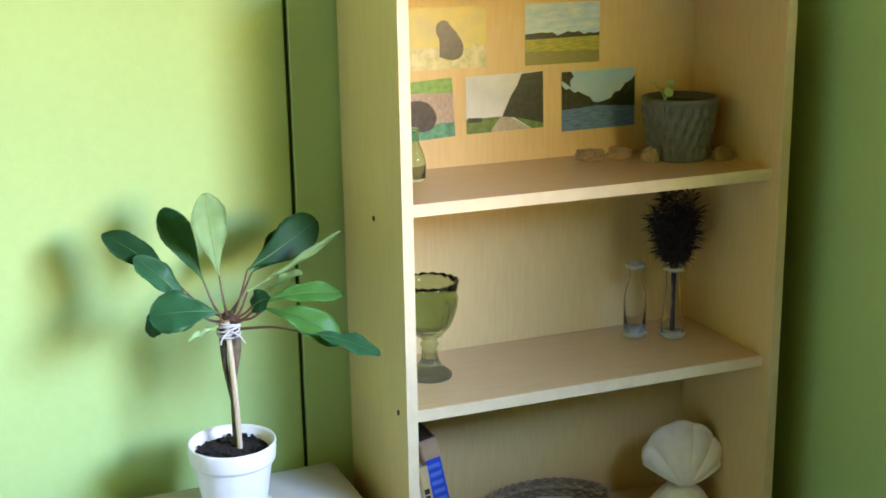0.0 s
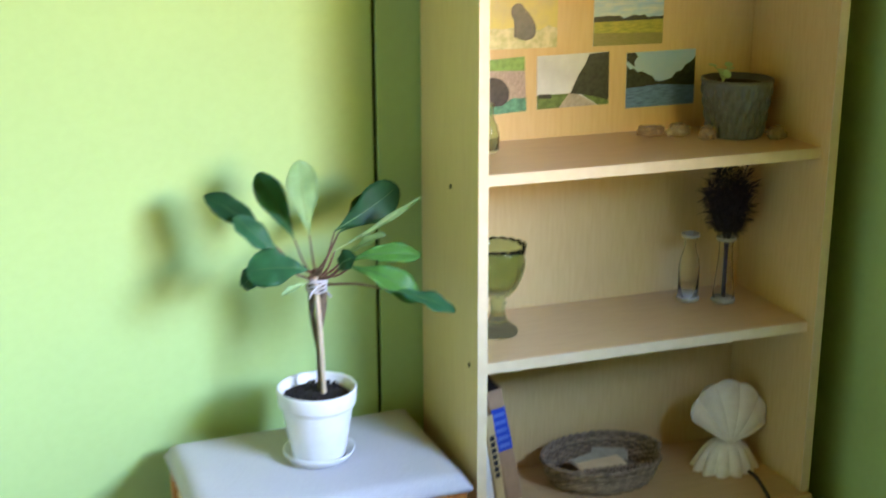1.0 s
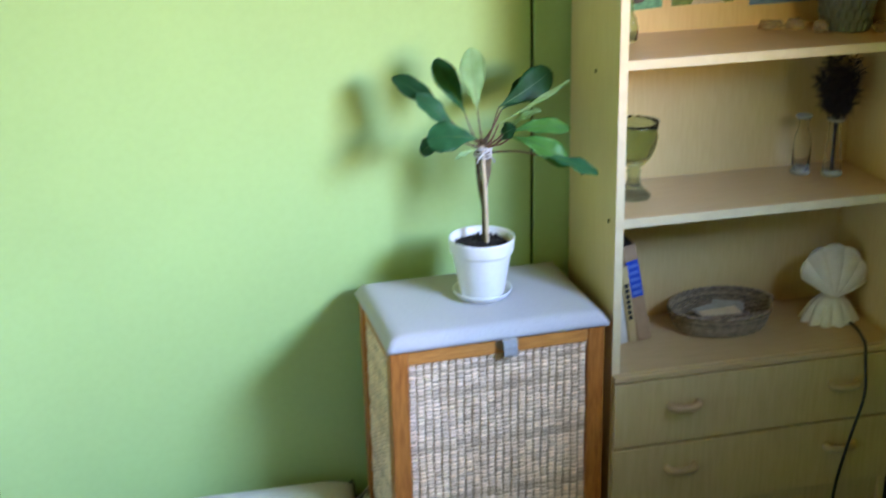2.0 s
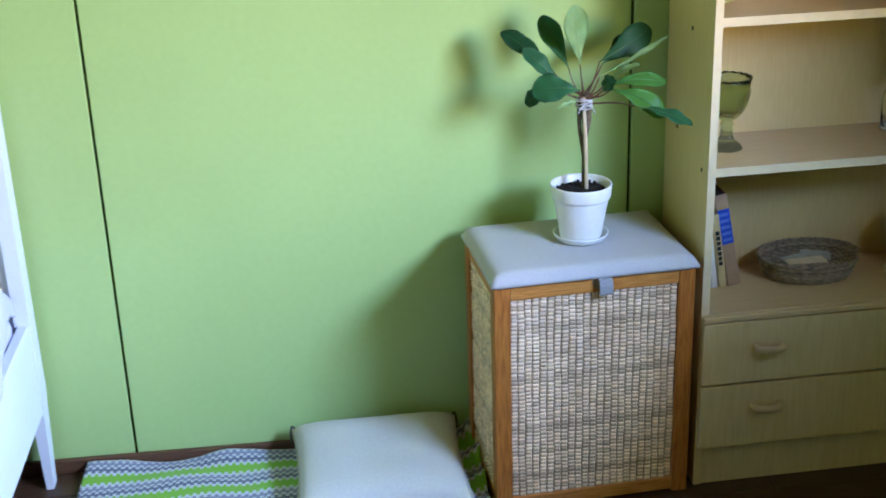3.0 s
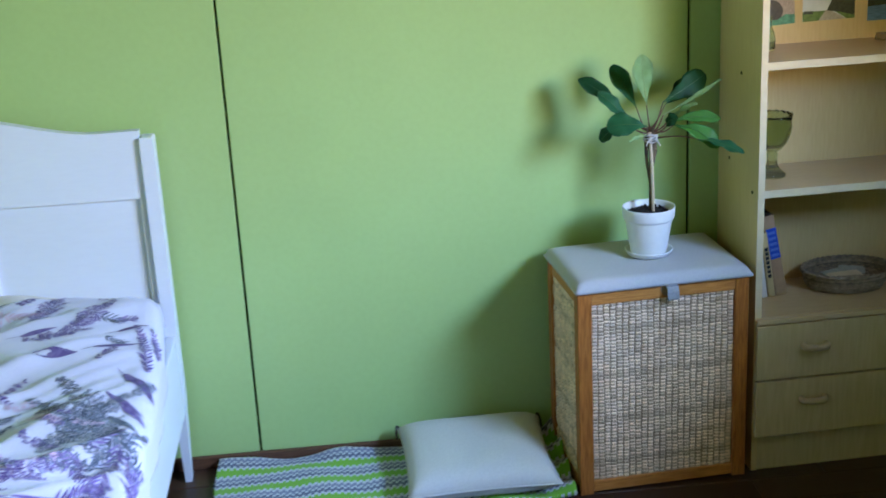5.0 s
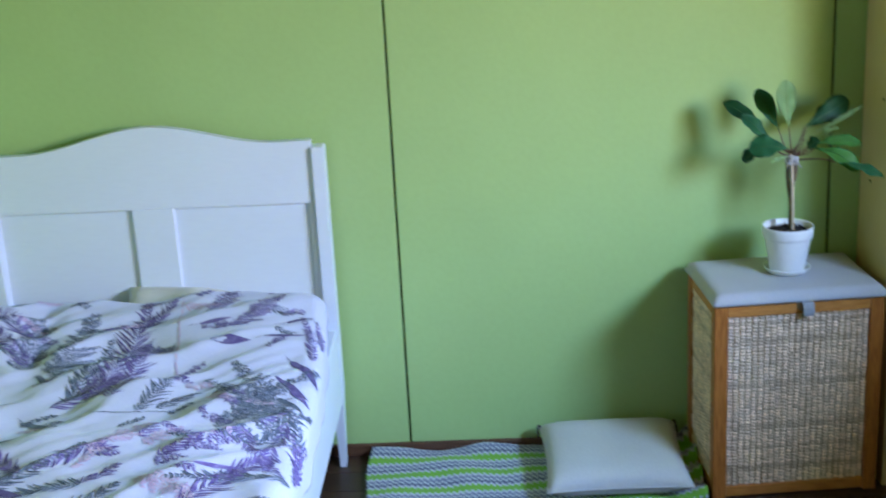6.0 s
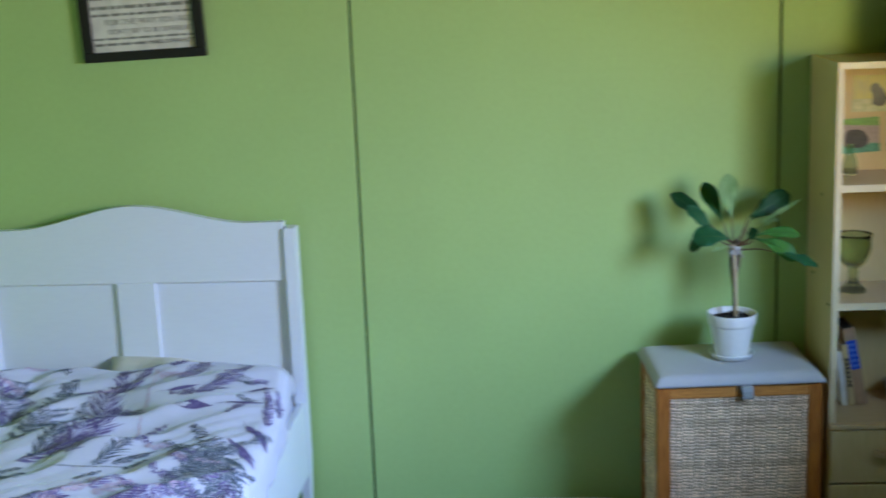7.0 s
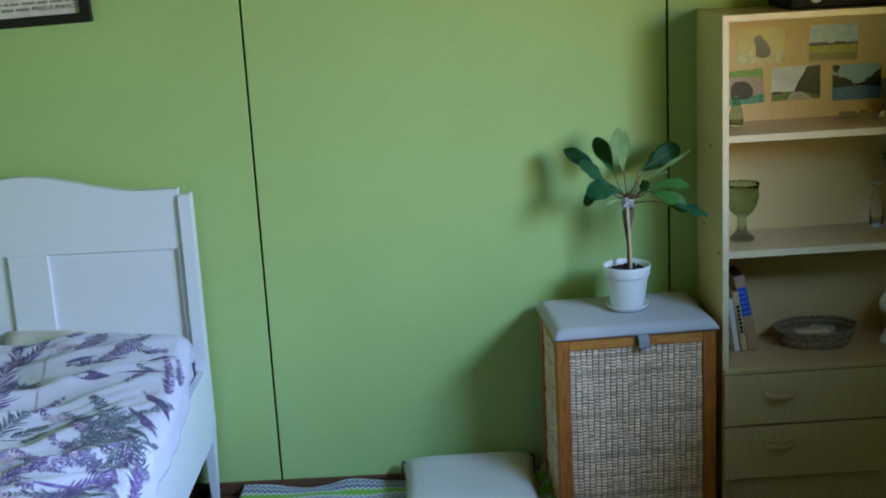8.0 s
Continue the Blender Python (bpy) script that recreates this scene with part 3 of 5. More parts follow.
def bottle(name, label, c, prof, material, group=""):
    ob = part(name, lathe(hollow(prof), c, 36), material, smooth=True)
    ob.visible_shadow = False
    if group:
        r = prof[1][0] + 0.0008
        part("base", lathe([(0, 0.0004), (r - 0.002, 0.0004), (r + 0.001, 0.003), (r + 0.0008, 0.007), (r - 0.001, 0.010), (0, 0.0105)], c, 48, lambda a, i: 1 + (0.03 * math.cos(12 * a) if 0 < i < 5 else 0)), FROST, ob, "thick frosted glass base", smooth=True)
        r, z = prof[-1]
        part("lip", lathe([(r - 0.003, z - 0.006), (r + 0.0006, z - 0.005), (r + 0.0022, z - 0.001), (r + 0.001, z + 0.002), (r - 0.003, z + 0.001), (r - 0.003, z - 0.006)], c, 48, lambda a, i: 1 + 0.05 * math.cos(10 * a)), FROST, ob, "beaded glass lip", smooth=True)
    return tagged(ob, label, "bottle", group)


def glassware():
    z = SHELF_TOPS[1]
    bottle("glass_bottle", "small clear glass bottle with a flared lip", (0.588, -0.082, z),
           [(0.017, 0.0), (0.0195, 0.004), (0.0195, 0.070), (0.017, 0.086), (0.0115, 0.100), (0.0105, 0.116), (0.013, 0.120), (0.0155, 0.127), (0.0150, 0.130)], GLASS, "clear bottles")
    bottle("glass_bottle", "slim clear glass bottle holding dried stems", (0.646, -0.112, z),
           [(0.018, 0.0), (0.0205, 0.004), (0.020, 0.020), (0.0165, 0.055), (0.0135, 0.085), (0.0125, 0.110), (0.014, 0.118), (0.0165, 0.124), (0.016, 0.126)], GLASS, "clear bottles")
    bottle("glass_bottle", "small pale green glass bottle beside the photos", (0.178, -0.095, SHELF_TOPS[0]),
           [(0.016, 0.0), (0.019, 0.004), (0.0195, 0.030), (0.015, 0.048), (0.010, 0.058), (0.009, 0.076), (0.0115, 0.079), (0.0115, 0.083)], GLASSP)
    # dried bunch
    rng = random.Random(21)
    b = thing("dried_bunch", "dark dried flower stems standing in a clear bottle", "dried flowers", (0.646, -0.112, z + 0.005))
    base = Vector((0.646, -0.112, z + 0.006))
    bm = bmesh.new()
    tips = []
    for k in range(17):
        a, r = 2 * math.pi * k / 17 * 3, rng.uniform(0.016, 0.066)
        top = Vector((0.657 + r * math.cos(a), -0.105 + r * 0.7 * math.sin(a), z + rng.uniform(0.20, 0.29) - r * 0.5))
        tips.append(top)
        mid = Vector((0.647 + 0.004 * math.cos(a), -0.111 + 0.004 * math.sin(a), z + 0.115))
        add_tube(bm, spline([base + Vector((0.004 * math.cos(a), 0.004 * math.sin(a), 0)), mid, top], 4), 0.0008, 5)
    part("stems", bm, DRIED, b)
    bm = bmesh.new()
    for k in range(4200):
        top = rng.choice(tips)
        o = Vector((0.647, -0.111, z + 0.118)).lerp(top, rng.uniform(0.25, 1.0))
        d = Vector((rng.gauss(0, 1), rng.gauss(0, 0.7), rng.gauss(0.35, 0.8))).normalized()
        ln = rng.uniform(0.014, 0.036)
        e = o + d * ln
        if e.y > SYB - 0.012 or e.x > SX1 - 0.018 or e.z > SHELF_TOPS[0] - 0.022:
            continue
        s = d.orthogonal().normalized() * rng.uniform(0.0006, 0.0013)
        m = o.lerp(e, 0.5)
        bm.faces.new([bm.verts.new(o), bm.verts.new(m + s), bm.verts.new(e), bm.verts.new(m - s)])
    part("dried_leaves", bm, DRIED, b, kind="stuff")
    # goblet
    c = (0.186, -0.128, z)
    g = thing("goblet", "olive-green pressed glass goblet with a scalloped rim", "goblet", c)

    bowl = [(0.013, 0.066), (0.022, 0.072), (0.033, 0.086), (0.0405, 0.102), (0.0448, 0.118), (0.0462, 0.128), (0.0482, 0.133), (0.0458, 0.138), (0.0468, 0.148), (0.0490, 0.160)]
    bm = lathe([(0.0, 0.0), (0.034, 0.0), (0.0355, 0.004), (0.031, 0.010), (0.021, 0.018), (0.0145, 0.028), (0.0125, 0.040), (0.0125, 0.052), (0.0150, 0.056), (0.0118, 0.061)]
               + bowl + [(r - 0.0035, h) for r, h in reversed(bowl[2:])] + [(0.012, 0.0765), (0.0, 0.076)], c, 120,
               lambda a, i: 1 + (0.028 * math.cos(24 * a) if i <= 15 else 0.0))
    for v in bm.verts:
        if v.co.z > c[2] + 0.157:
            a = math.atan2(v.co.y - c[1], v.co.x - c[0])
            v.co.z += 0.0028 * abs(math.cos(9 * a))
    part("glass_body", bm, GLASSG, g, smooth=True).visible_shadow = False


glassware()


def shell_lamp():
    c = Vector((0.655, -0.140, SHELF_TOPS[2]))
    lamp = thing("shell_lamp", "ivory plaster table lamp shaped like a scallop shell", "lamp", c)
    # frilled foot
    prof = [(0.062, 0.0), (0.061, 0.004), (0.055, 0.018), (0.047, 0.034), (0.038, 0.045), (0.030, 0.052), (0.024, 0.056), (0.0, 0.057)]
    bm = lathe(prof, c, 144, lambda a, i: 1 + (0.115, 0.115, 0.085, 0.05, 0.02, 0.0, 0.0, 0.0)[i] * (abs(math.cos(6.0 * a)) * 2 - 1))
    for v in bm.verts:
        v.co.y = c.y + (v.co.y - c.y) * 0.82
    part("foot", bm, SHELL, lamp, smooth=True)
    # fan-shaped body: two domed valves with radiating ribs
    bm = bmesh.new()
    nu, nv = 132, 16
    tilt = Matrix.Rotation(radians(6), 4, "Y") @ Matrix.Rotation(radians(-8), 4, "X") @ Matrix.Rotation(radians(-16), 4, "Z")
    o = c + Vector((0.002, 0.0, 0.050))

    def valve(sign):
        grid = []
        for j in range(nv + 1):
            r = j / nv
            row = []
            for i in range(nu + 1):
                u = i / nu
                a = radians(-63 + 126 * u)
                rib = abs(math.cos(a * 7.6 + 0.4)) ** 0.8
                rad = 0.120 * math.cos(a) ** 0.45 + 0.004 * rib
                thick = 0.034 * math.sqrt(max(0.0, 1 - (2 * r - 0.75) ** 2 / 1.6)) * (0.30 + 0.70 * math.cos(a * 0.95)) * min(1, 6 * r + 0.35)
                thick *= (1 - 0.62 * r ** 5)
                thick += 0.0065 * r * (rib - 0.6)
                p = Vector((r * rad * math.sin(a) * 0.93, sign * thick, 0.000 + r * rad * math.cos(a) * 0.98))
                row.append(bm.verts.new(o + tilt @ p))
            grid.append(row)
        for j in range(nv):
            for i in range(nu):
                q = (grid[j][i], grid[j][i + 1], grid[j + 1][i + 1], grid[j + 1][i])
                bm.faces.new(q if sign < 0 else q[::-1])
        return grid
    ga, gb = valve(-1), valve(1)
    for i in range(nu):
        bm.faces.new((ga[nv][i + 1], ga[nv][i], gb[nv][i], gb[nv][i + 1]))
    bmesh.ops.remove_doubles(bm, verts=bm.verts, dist=0.0006)
    part("shade", bm, SHELL, lamp, "ribbed ivory scallop shell shade", smooth=True)
    z = SHELF_TOPS[2]
    cord = tube([(0.675, -0.165, z + 0.006), (0.682, -0.205, z + 0.004), (0.668, -0.262, z + 0.004), (0.655, -0.298, z + 0.003), (0.651, -0.3105, z - 0.03), (0.645, -0.329, 0.33),
                 (0.618, -0.329, 0.22), (0.602, -0.318, 0.10), (0.604, -0.318, 0.015), (0.63, -0.345, 0.0042), (0.74, -0.36, 0.0042)], 0.0036, 8, 6)
    part("power_cord", cord, CORD, lamp, "black rubber power cord hanging over the drawers", smooth=True)


shell_lamp()


def basket():
    c = Vector((0.404, -0.108, SHELF_TOPS[2]))
    b = thing("basket", "shallow grey-brown wicker basket with a divider", "basket", c)

    def rim(a, s=1.0):
        r = 1 + 0.05 * math.cos(a) - 0.10 * math.exp(-((a - 5.95) / 0.28) ** 2)
        return Vector((0.116 * s * r * math.cos(a), 0.086 * s * r * math.sin(a), 0))
    part("bottom", add_poly(bmesh.new(), [c + rim(2 * math.pi * k / 48, 0.84) + Vector((0, 0, 0.001)) for k in range(48)], 0.004), WICK, b)
    bm = bmesh.new()
    n, rows = 156, 9
    for j in range(rows):
        h = 0.004 + 0.0049 * j
        s = 0.86 + 0.16 * (j / rows) ** 0.7
        pts = []
        for k in range(n):
            a = 2 * math.pi * k / n
            s2 = s + 0.016 * (1 if (k // 3 + j) % 2 else -1)
            pts.append(c + rim(a, s2) + Vector((0, 0, h + 0.001)))
        ring_tube(bm, pts, 0.0031, 5)
    part("woven_wall", bm, WICK, b, kind="stuff")
    bm = bmesh.new()
    for w in (0.0, math.pi):
        pts = [c + rim(2 * math.pi * k / 120, 1.03 + 0.018 * math.cos(24 * 2 * math.pi * k / 120 + w)) + Vector((0, 0, 0.049 + 0.0028 * math.sin(24 * 2 * math.pi * k / 120 + w))) for k in range(120)]
        ring_tube(bm, pts, 0.0038, 6)
    part("rim", bm, WICK, b, "plaited wicker rim", smooth=True)
    bm = bmesh.new()
    for j in range(7):
        add_tube(bm, [c + Vector((0.088 - 0.165 * u, -0.040 + 0.012 * u + 0.0025 * (1 if (int(u * 24) + j) % 2 else -1), 0.008 + 0.0046 * j)) for u in [i / 24 for i in range(25)]], 0.0029, 5)
    part("divider", bm, WICK, b, kind="stuff")
    for x, y, s, r, m, nm, lb in ((-0.01, 0.018, 0.045, 18, CARD, "paper_card", "pale folded paper card lying in the basket"), (0.035, 0.030, 0.035, -24, CARD, "paper_card", "pale folded paper card lying in the basket"),
                                  (0.0, -0.008, 0.05, 4, EDGE, "paper_card", "cream card strip lying in the basket")):
        q = c + Vector((x, y, 0.030))
        bm = box(-s, s, -0.018, 0.018, 0, 0.002, 0.0006, 1)
        add_box(bm, -s + 0.004, s - 0.004, -0.014, 0.016, 0.002, 0.0045, 0.0006, 1, pose(0, 0, 0, 4, 0, 6))
        bmesh.ops.transform(bm, matrix=Matrix.Translation(q) @ pose(0, 0, 0, 6, 3, r), verts=bm.verts)
        tagged(part(nm, bm, m), lb, "card", "cards in the basket")


def add_poly(bm, pts, t):
    a = [bm.verts.new(p) for p in pts]
    b = [bm.verts.new(p + Vector((0, 0, t))) for p in pts]
    n = len(pts)
    bm.faces.new(list(reversed(a)))
    bm.faces.new(b)
    for i in range(n):
        bm.faces.new((a[i], a[(i + 1) % n], b[(i + 1) % n], b[i]))
    return bm


def ring_tube(bm, pts, r, seg):
    """A closed round strand."""
    n = len(pts)
    rings = []
    for i, p in enumerate(pts):
        d = (pts[(i + 1) % n] - pts[i - 1]).normalized()
        up = Vector((0, 0, 1))
        side = d.cross(up).normalized()
        rings.append([bm.verts.new(p + r * (math.cos(2 * math.pi * k / seg) * side + math.sin(2 * math.pi * k / seg) * up)) for k in range(seg)])
    for i in range(n):
        a, b = rings[i], rings[(i + 1) % n]
        for k in range(seg):
            bm.faces.new((a[k], a[(k + 1) % seg], b[(k + 1) % seg], b[k]))


basket()


def books():
    z = SHELF_TOPS[2]

    def book(name, label, x, y, w, h, d, lean, cover, pages):
        m = pose(x, y, z, 0, -lean, 0)
        o = thing(name, label, "book", (x, y, z), "leaning books")
        o.matrix_basis = m
        bm = bmesh.new()
        add_box(bm, 0, 0.0025, 0, d, 0, h, 0.0008, 1)
        add_box(bm, w - 0.0025, w, 0, d, 0, h, 0.0008, 1)
        add_box(bm, 0.002, w - 0.002, -0.0015, 0.002, 0, h, 0.0010, 2)
        c = part("cover", bm, cover, o)
        p = part("pages", box(0.0026, w - 0.0026, 0.0022, d - 0.002, 0.003, h - 0.003), pages, o)
        for q in (c, p):
            q.matrix_parent_inverse = Matrix.Identity(4)
        return o
    tan = book("book", "tall tan cardboard-bound book with a blue spine label", 0.203, -0.142, 0.031, 0.226, 0.115, 11.5, BOXB, BOXD)
    lab = part("label", box(0.003, 0.030, -0.0028, -0.0016, 0.105, 0.190), BLUE, tan, "blue printed spine label")
    lab.matrix_parent_inverse = Matrix.Identity(4)
    for k in range(5):
        b = part("label_bar", box(0.006, 0.026, -0.0034, -0.0029, 0.112 + 0.0155 * k, 0.119 + 0.0155 * k), BLUEP, lab)
        b.matrix_parent_inverse = Matrix.Identity(4)
    cream = book("book", "cream cloth book with dark spine lettering", 0.182, -0.146, 0.0175, 0.180, 0.115, 9.0, CREAM, PAPER)
    for k in range(7):
        b = part("spine_bar", box(0.0045, 0.0135, -0.0024, -0.0016, 0.055 + 0.0125 * k, 0.0645 + 0.0125 * k), INK, cream)
        b.matrix_parent_inverse = Matrix.Identity(4)
    book("book", "thin white paperback book", 0.1615, -0.146, 0.0165, 0.160, 0.110, 8.0, PAPER, PAPER)


books()


def stereo():
    b = thing("stereo", "black plastic stereo unit with a round grey metal dial", "stereo", (0.45, -0.12, 1.397))
    part("body", box(0.283, 0.690, -0.232, -0.030, 1.3975, 1.560, 0.006), BLACK, b)
    bm = bmesh.new()
    bmesh.ops.create_cone(bm, cap_ends=True, segments=40, radius1=0.0245, radius2=0.022, depth=0.010, matrix=pose(0.350, -0.2368, 1.436, 90, 0, 0))
    d = part("dial", bm, SILVER, b, "round grey metal dial", smooth=False)
    bm = bmesh.new()
    bmesh.ops.create_cone(bm, cap_ends=True, segments=30, radius1=0.013, radius2=0.011, depth=0.006, matrix=pose(0.350, -0.2442, 1.436, 90, 0, 0))
    part("dial_cap", bm, BLACK, d)
    part("front_panel", box(0.40, 0.66, -0.2335, -0.2315, 1.41, 1.545), BLACK, b)


stereo()


def askew():
    """The bookcase, with all that stands in it, is turned a little away from the wall."""
    pivot = Matrix.Translation((SX0, SYF, 0))
    turn = Matrix.Translation((0, -0.018, 0)) @ pivot @ pose(0, 0, 0, 0, 0, 2.2) @ pivot.inverted()
    for ob in set(scene.objects) - BEFORE:
        if ob.parent is None:
            ob.matrix_basis = turn @ ob.matrix_basis


askew()


# ---- laundry hamper ----
HX0, HX1, HYF, HYB, HZ = -0.372, 0.072, -0.332, -0.036, 0.556


def weave(bm, origin, ux, uz, normal, w, h, nu, nv, seed):
    """Flat cords laced over and under upright ones: a raised pad for each crossing that shows."""
    rng = random.Random(seed)
    cu, cv = w / nu, h / nv
    for i in range(nu):
        for j in range(nv):
            band = 0.62 if j % 13 in (4, 5) or j % 19 == 11 else 1.0
            lift = 0.0048 * band * rng.uniform(0.8, 1.15)
            a = origin + ux * (cu * (i + 0.5) + 0.0009 * math.sin(j * 0.31 + i)) + uz * (cv * (j + (0.40 if i % 2 else 0.60)) + rng.uniform(-0.0006, 0.0006))
            hu, hv = cu * rng.uniform(0.425, 0.465) * (0.9 + 0.1 * band), cv * rng.uniform(0.37, 0.43)
            p = [a - ux * hu - uz * hv, a + ux * hu - uz * hv, a + ux * hu + uz * hv, a - ux * hu + uz * hv]
            q = [a + ux * (k - a).dot(ux) * 0.66 + uz * (k - a).dot(uz) * 0.52 + normal * lift for k in p]
            pv, qv = [bm.verts.new(k) for k in p], [bm.verts.new(k) for k in q]
            for k in range(4):
                bm.faces.new((pv[k], pv[(k + 1) % 4], qv[(k + 1) % 4], qv[k]))
            bm.faces.new(qv)
            if band < 1.0 or rng.random() < 0.06:
                for v in qv:
                    for f in v.link_faces:
                        f.material_index = 1
    return bm


def hamper():
    h = thing("laundry_hamper", "orange-stained wooden hamper with woven seagrass sides and a grey padded lid", "hamper", ((HX0 + HX1) / 2, -0.18, 0))
    t = 0.036
    for x in (HX0, HX1 - t):
        for y in (HYF, HYB - t):
            part("corner_post", box(x, x + t, y, y + t, 0.0, HZ - 0.004, 0.003), OAK, h)
    for z0, z1 in ((0.006, 0.036), (0.518, HZ - 0.005)):
        part("front_rail", box(HX0 + t, HX1 - t, HYF + 0.003, HYF + 0.023, z0, z1, 0.002), OAKX, h)
        part("back_rail", box(HX0 + t, HX1 - t, HYB - 0.023, HYB - 0.003, z0, z1, 0.002), OAKX, h)
        for x in (HX0 + 0.003, HX1 - 0.023):
            part("side_rail", box(x, x + 0.020, HYF + t, HYB - t, z0, z1, 0.002), OAKX, h)
    # woven infill on a warp board, its dark colour standing for shade between cords
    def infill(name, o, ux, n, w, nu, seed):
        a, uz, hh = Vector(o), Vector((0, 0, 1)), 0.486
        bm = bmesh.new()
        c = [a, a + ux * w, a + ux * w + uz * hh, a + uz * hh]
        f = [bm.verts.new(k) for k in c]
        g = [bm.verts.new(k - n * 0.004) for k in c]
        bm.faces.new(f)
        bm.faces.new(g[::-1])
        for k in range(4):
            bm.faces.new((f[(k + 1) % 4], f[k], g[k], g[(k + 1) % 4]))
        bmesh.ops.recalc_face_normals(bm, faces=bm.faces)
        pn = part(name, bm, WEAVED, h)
        bm = weave(bmesh.new(), a + n * 0.0005, ux, uz, n, w, hh - 0.004, nu, 52, seed)
        bmesh.ops.recalc_face_normals(bm, faces=bm.faces)
        part("seagrass_weave", bm, (WEAVE, WEAVEB), pn, "pale woven seagrass cords", kind="stuff")
    infill("front_panel", (HX0 + t, HYF + 0.012, 0.036), Vector((1, 0, 0)), Vector((0, -1, 0)), HX1 - HX0 - 2 * t, 23, 1)
    infill("side_panel", (HX0 + 0.010, HYB - t, 0.036), Vector((0, -1, 0)), Vector((-1, 0, 0)), HYB - HYF - 2 * t, 15, 2)
    infill("side_panel", (HX1 - 0.010, HYF + t, 0.036), Vector((0, 1, 0)), Vector((1, 0, 0)), HYB - HYF - 2 * t, 15, 3)
    # padded lid
    bm = bmesh.new()
    nx, ny = 40, 32
    x0, x1, y0, y1 = HX0 - 0.006, HX1 + 0.006, HYF - 0.008, HYB + 0.012
    grid = []
    for j in range(ny + 1):
        row = []
        for i in range(nx + 1):
            u, v = 2 * i / nx - 1, 2 * j / ny - 1
            k = max(abs(u), abs(v))
            x = (x0 + x1) / 2 + (x1 - x0) / 2 * u * (1 - 0.008 * math.cos(v * 1.5))
            y = (y0 + y1) / 2 + (y1 - y0) / 2 * v * (1 - 0.010 * math.cos(u * 1.5))
            e = min(1.0, (1 - k) / 0.16)
            dome = math.sqrt(max(0, 1 - (1 - e) ** 2))
            z = HZ + 0.004 + 0.022 * dome + 0.004 * (1 - u * u) * (1 - v * v) + 0.0012 * noise.noise((x * 14, y * 14, 0))
            row.append(bm.verts.new((x, y, z)))
        grid.append(row)
    for j in range(ny):
        for i in range(nx):
            bm.faces.new((grid[j][i], grid[j][i + 1], grid[j + 1][i + 1], grid[j + 1][i]))
    edge = [grid[0][i] for i in range(nx)] + [grid[j][nx] for j in range(ny)] + [grid[ny][i] for i in range(nx, 0, -1)] + [grid[j][0] for j in range(ny, 0, -1)]
    low = [bm.verts.new((v.co.x, v.co.y, HZ - 0.003)) for v in edge]
    n = len(edge)
    for i in range(n):
        bm.faces.new((edge[(i + 1) % n], edge[i], low[i], low[(i + 1) % n]))
    bm.faces.new(low)
    bmesh.ops.recalc_face_normals(bm, faces=bm.faces)
    lid = part("lid", bm, LID, h, "grey linen padded lid", smooth=True)
    xt = -0.134
    bm = bmesh.new()
    pts = [(HYF - 0.006, HZ - 0.003), (HYF - 0.012, HZ - 0.004), (HYF - 0.0145, HZ - 0.018), (HYF - 0.013, HZ - 0.036), (HYF - 0.010, HZ - 0.041)]
    rows = []
    for k, (y, z) in enumerate(pts):
        rows.append([bm.verts.new((xt + s * 0.0145 + 0.004 * k / 4, y - d, z)) for s, d in ((-1, 0), (1, 0), (1, 0.0022), (-1, 0.0022))])
    for a, b in zip(rows, rows[1:]):
        for k in range(4):
            bm.faces.new((a[k], a[(k + 1) % 4], b[(k + 1) % 4], b[k]))
    bm.faces.new(rows[0]), bm.faces.new(rows[-1][::-1])
    bmesh.ops.recalc_face_normals(bm, faces=bm.faces)
    part("pull_tab", bm, TAPE, lid, "grey woven pull tab")
    # Flat disc whose dark colour stands for the shade inside the notch.
    bm = bmesh.new()
    bmesh.ops.create_cone(bm, cap_ends=True, segments=24, radius1=0.021, radius2=0.021, depth=0.0015, matrix=pose(xt - 0.004, HYF + 0.0024, HZ - 0.012, 90, 0, 0))
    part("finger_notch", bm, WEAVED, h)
    pivot = Matrix.Translation((-0.15, HYF, 0))
    h.matrix_basis = pivot @ pose(0, 0, 0, 0, 0, 4.6) @ pivot.inverted() @ h.matrix_basis


hamper()
LIDTOP = HZ + 0.0292


# ---- potted plant ----
PC = Vector((-0.153, -0.186, LIDTOP))
CROWN = Vector((-0.146, -0.174, 0.912))


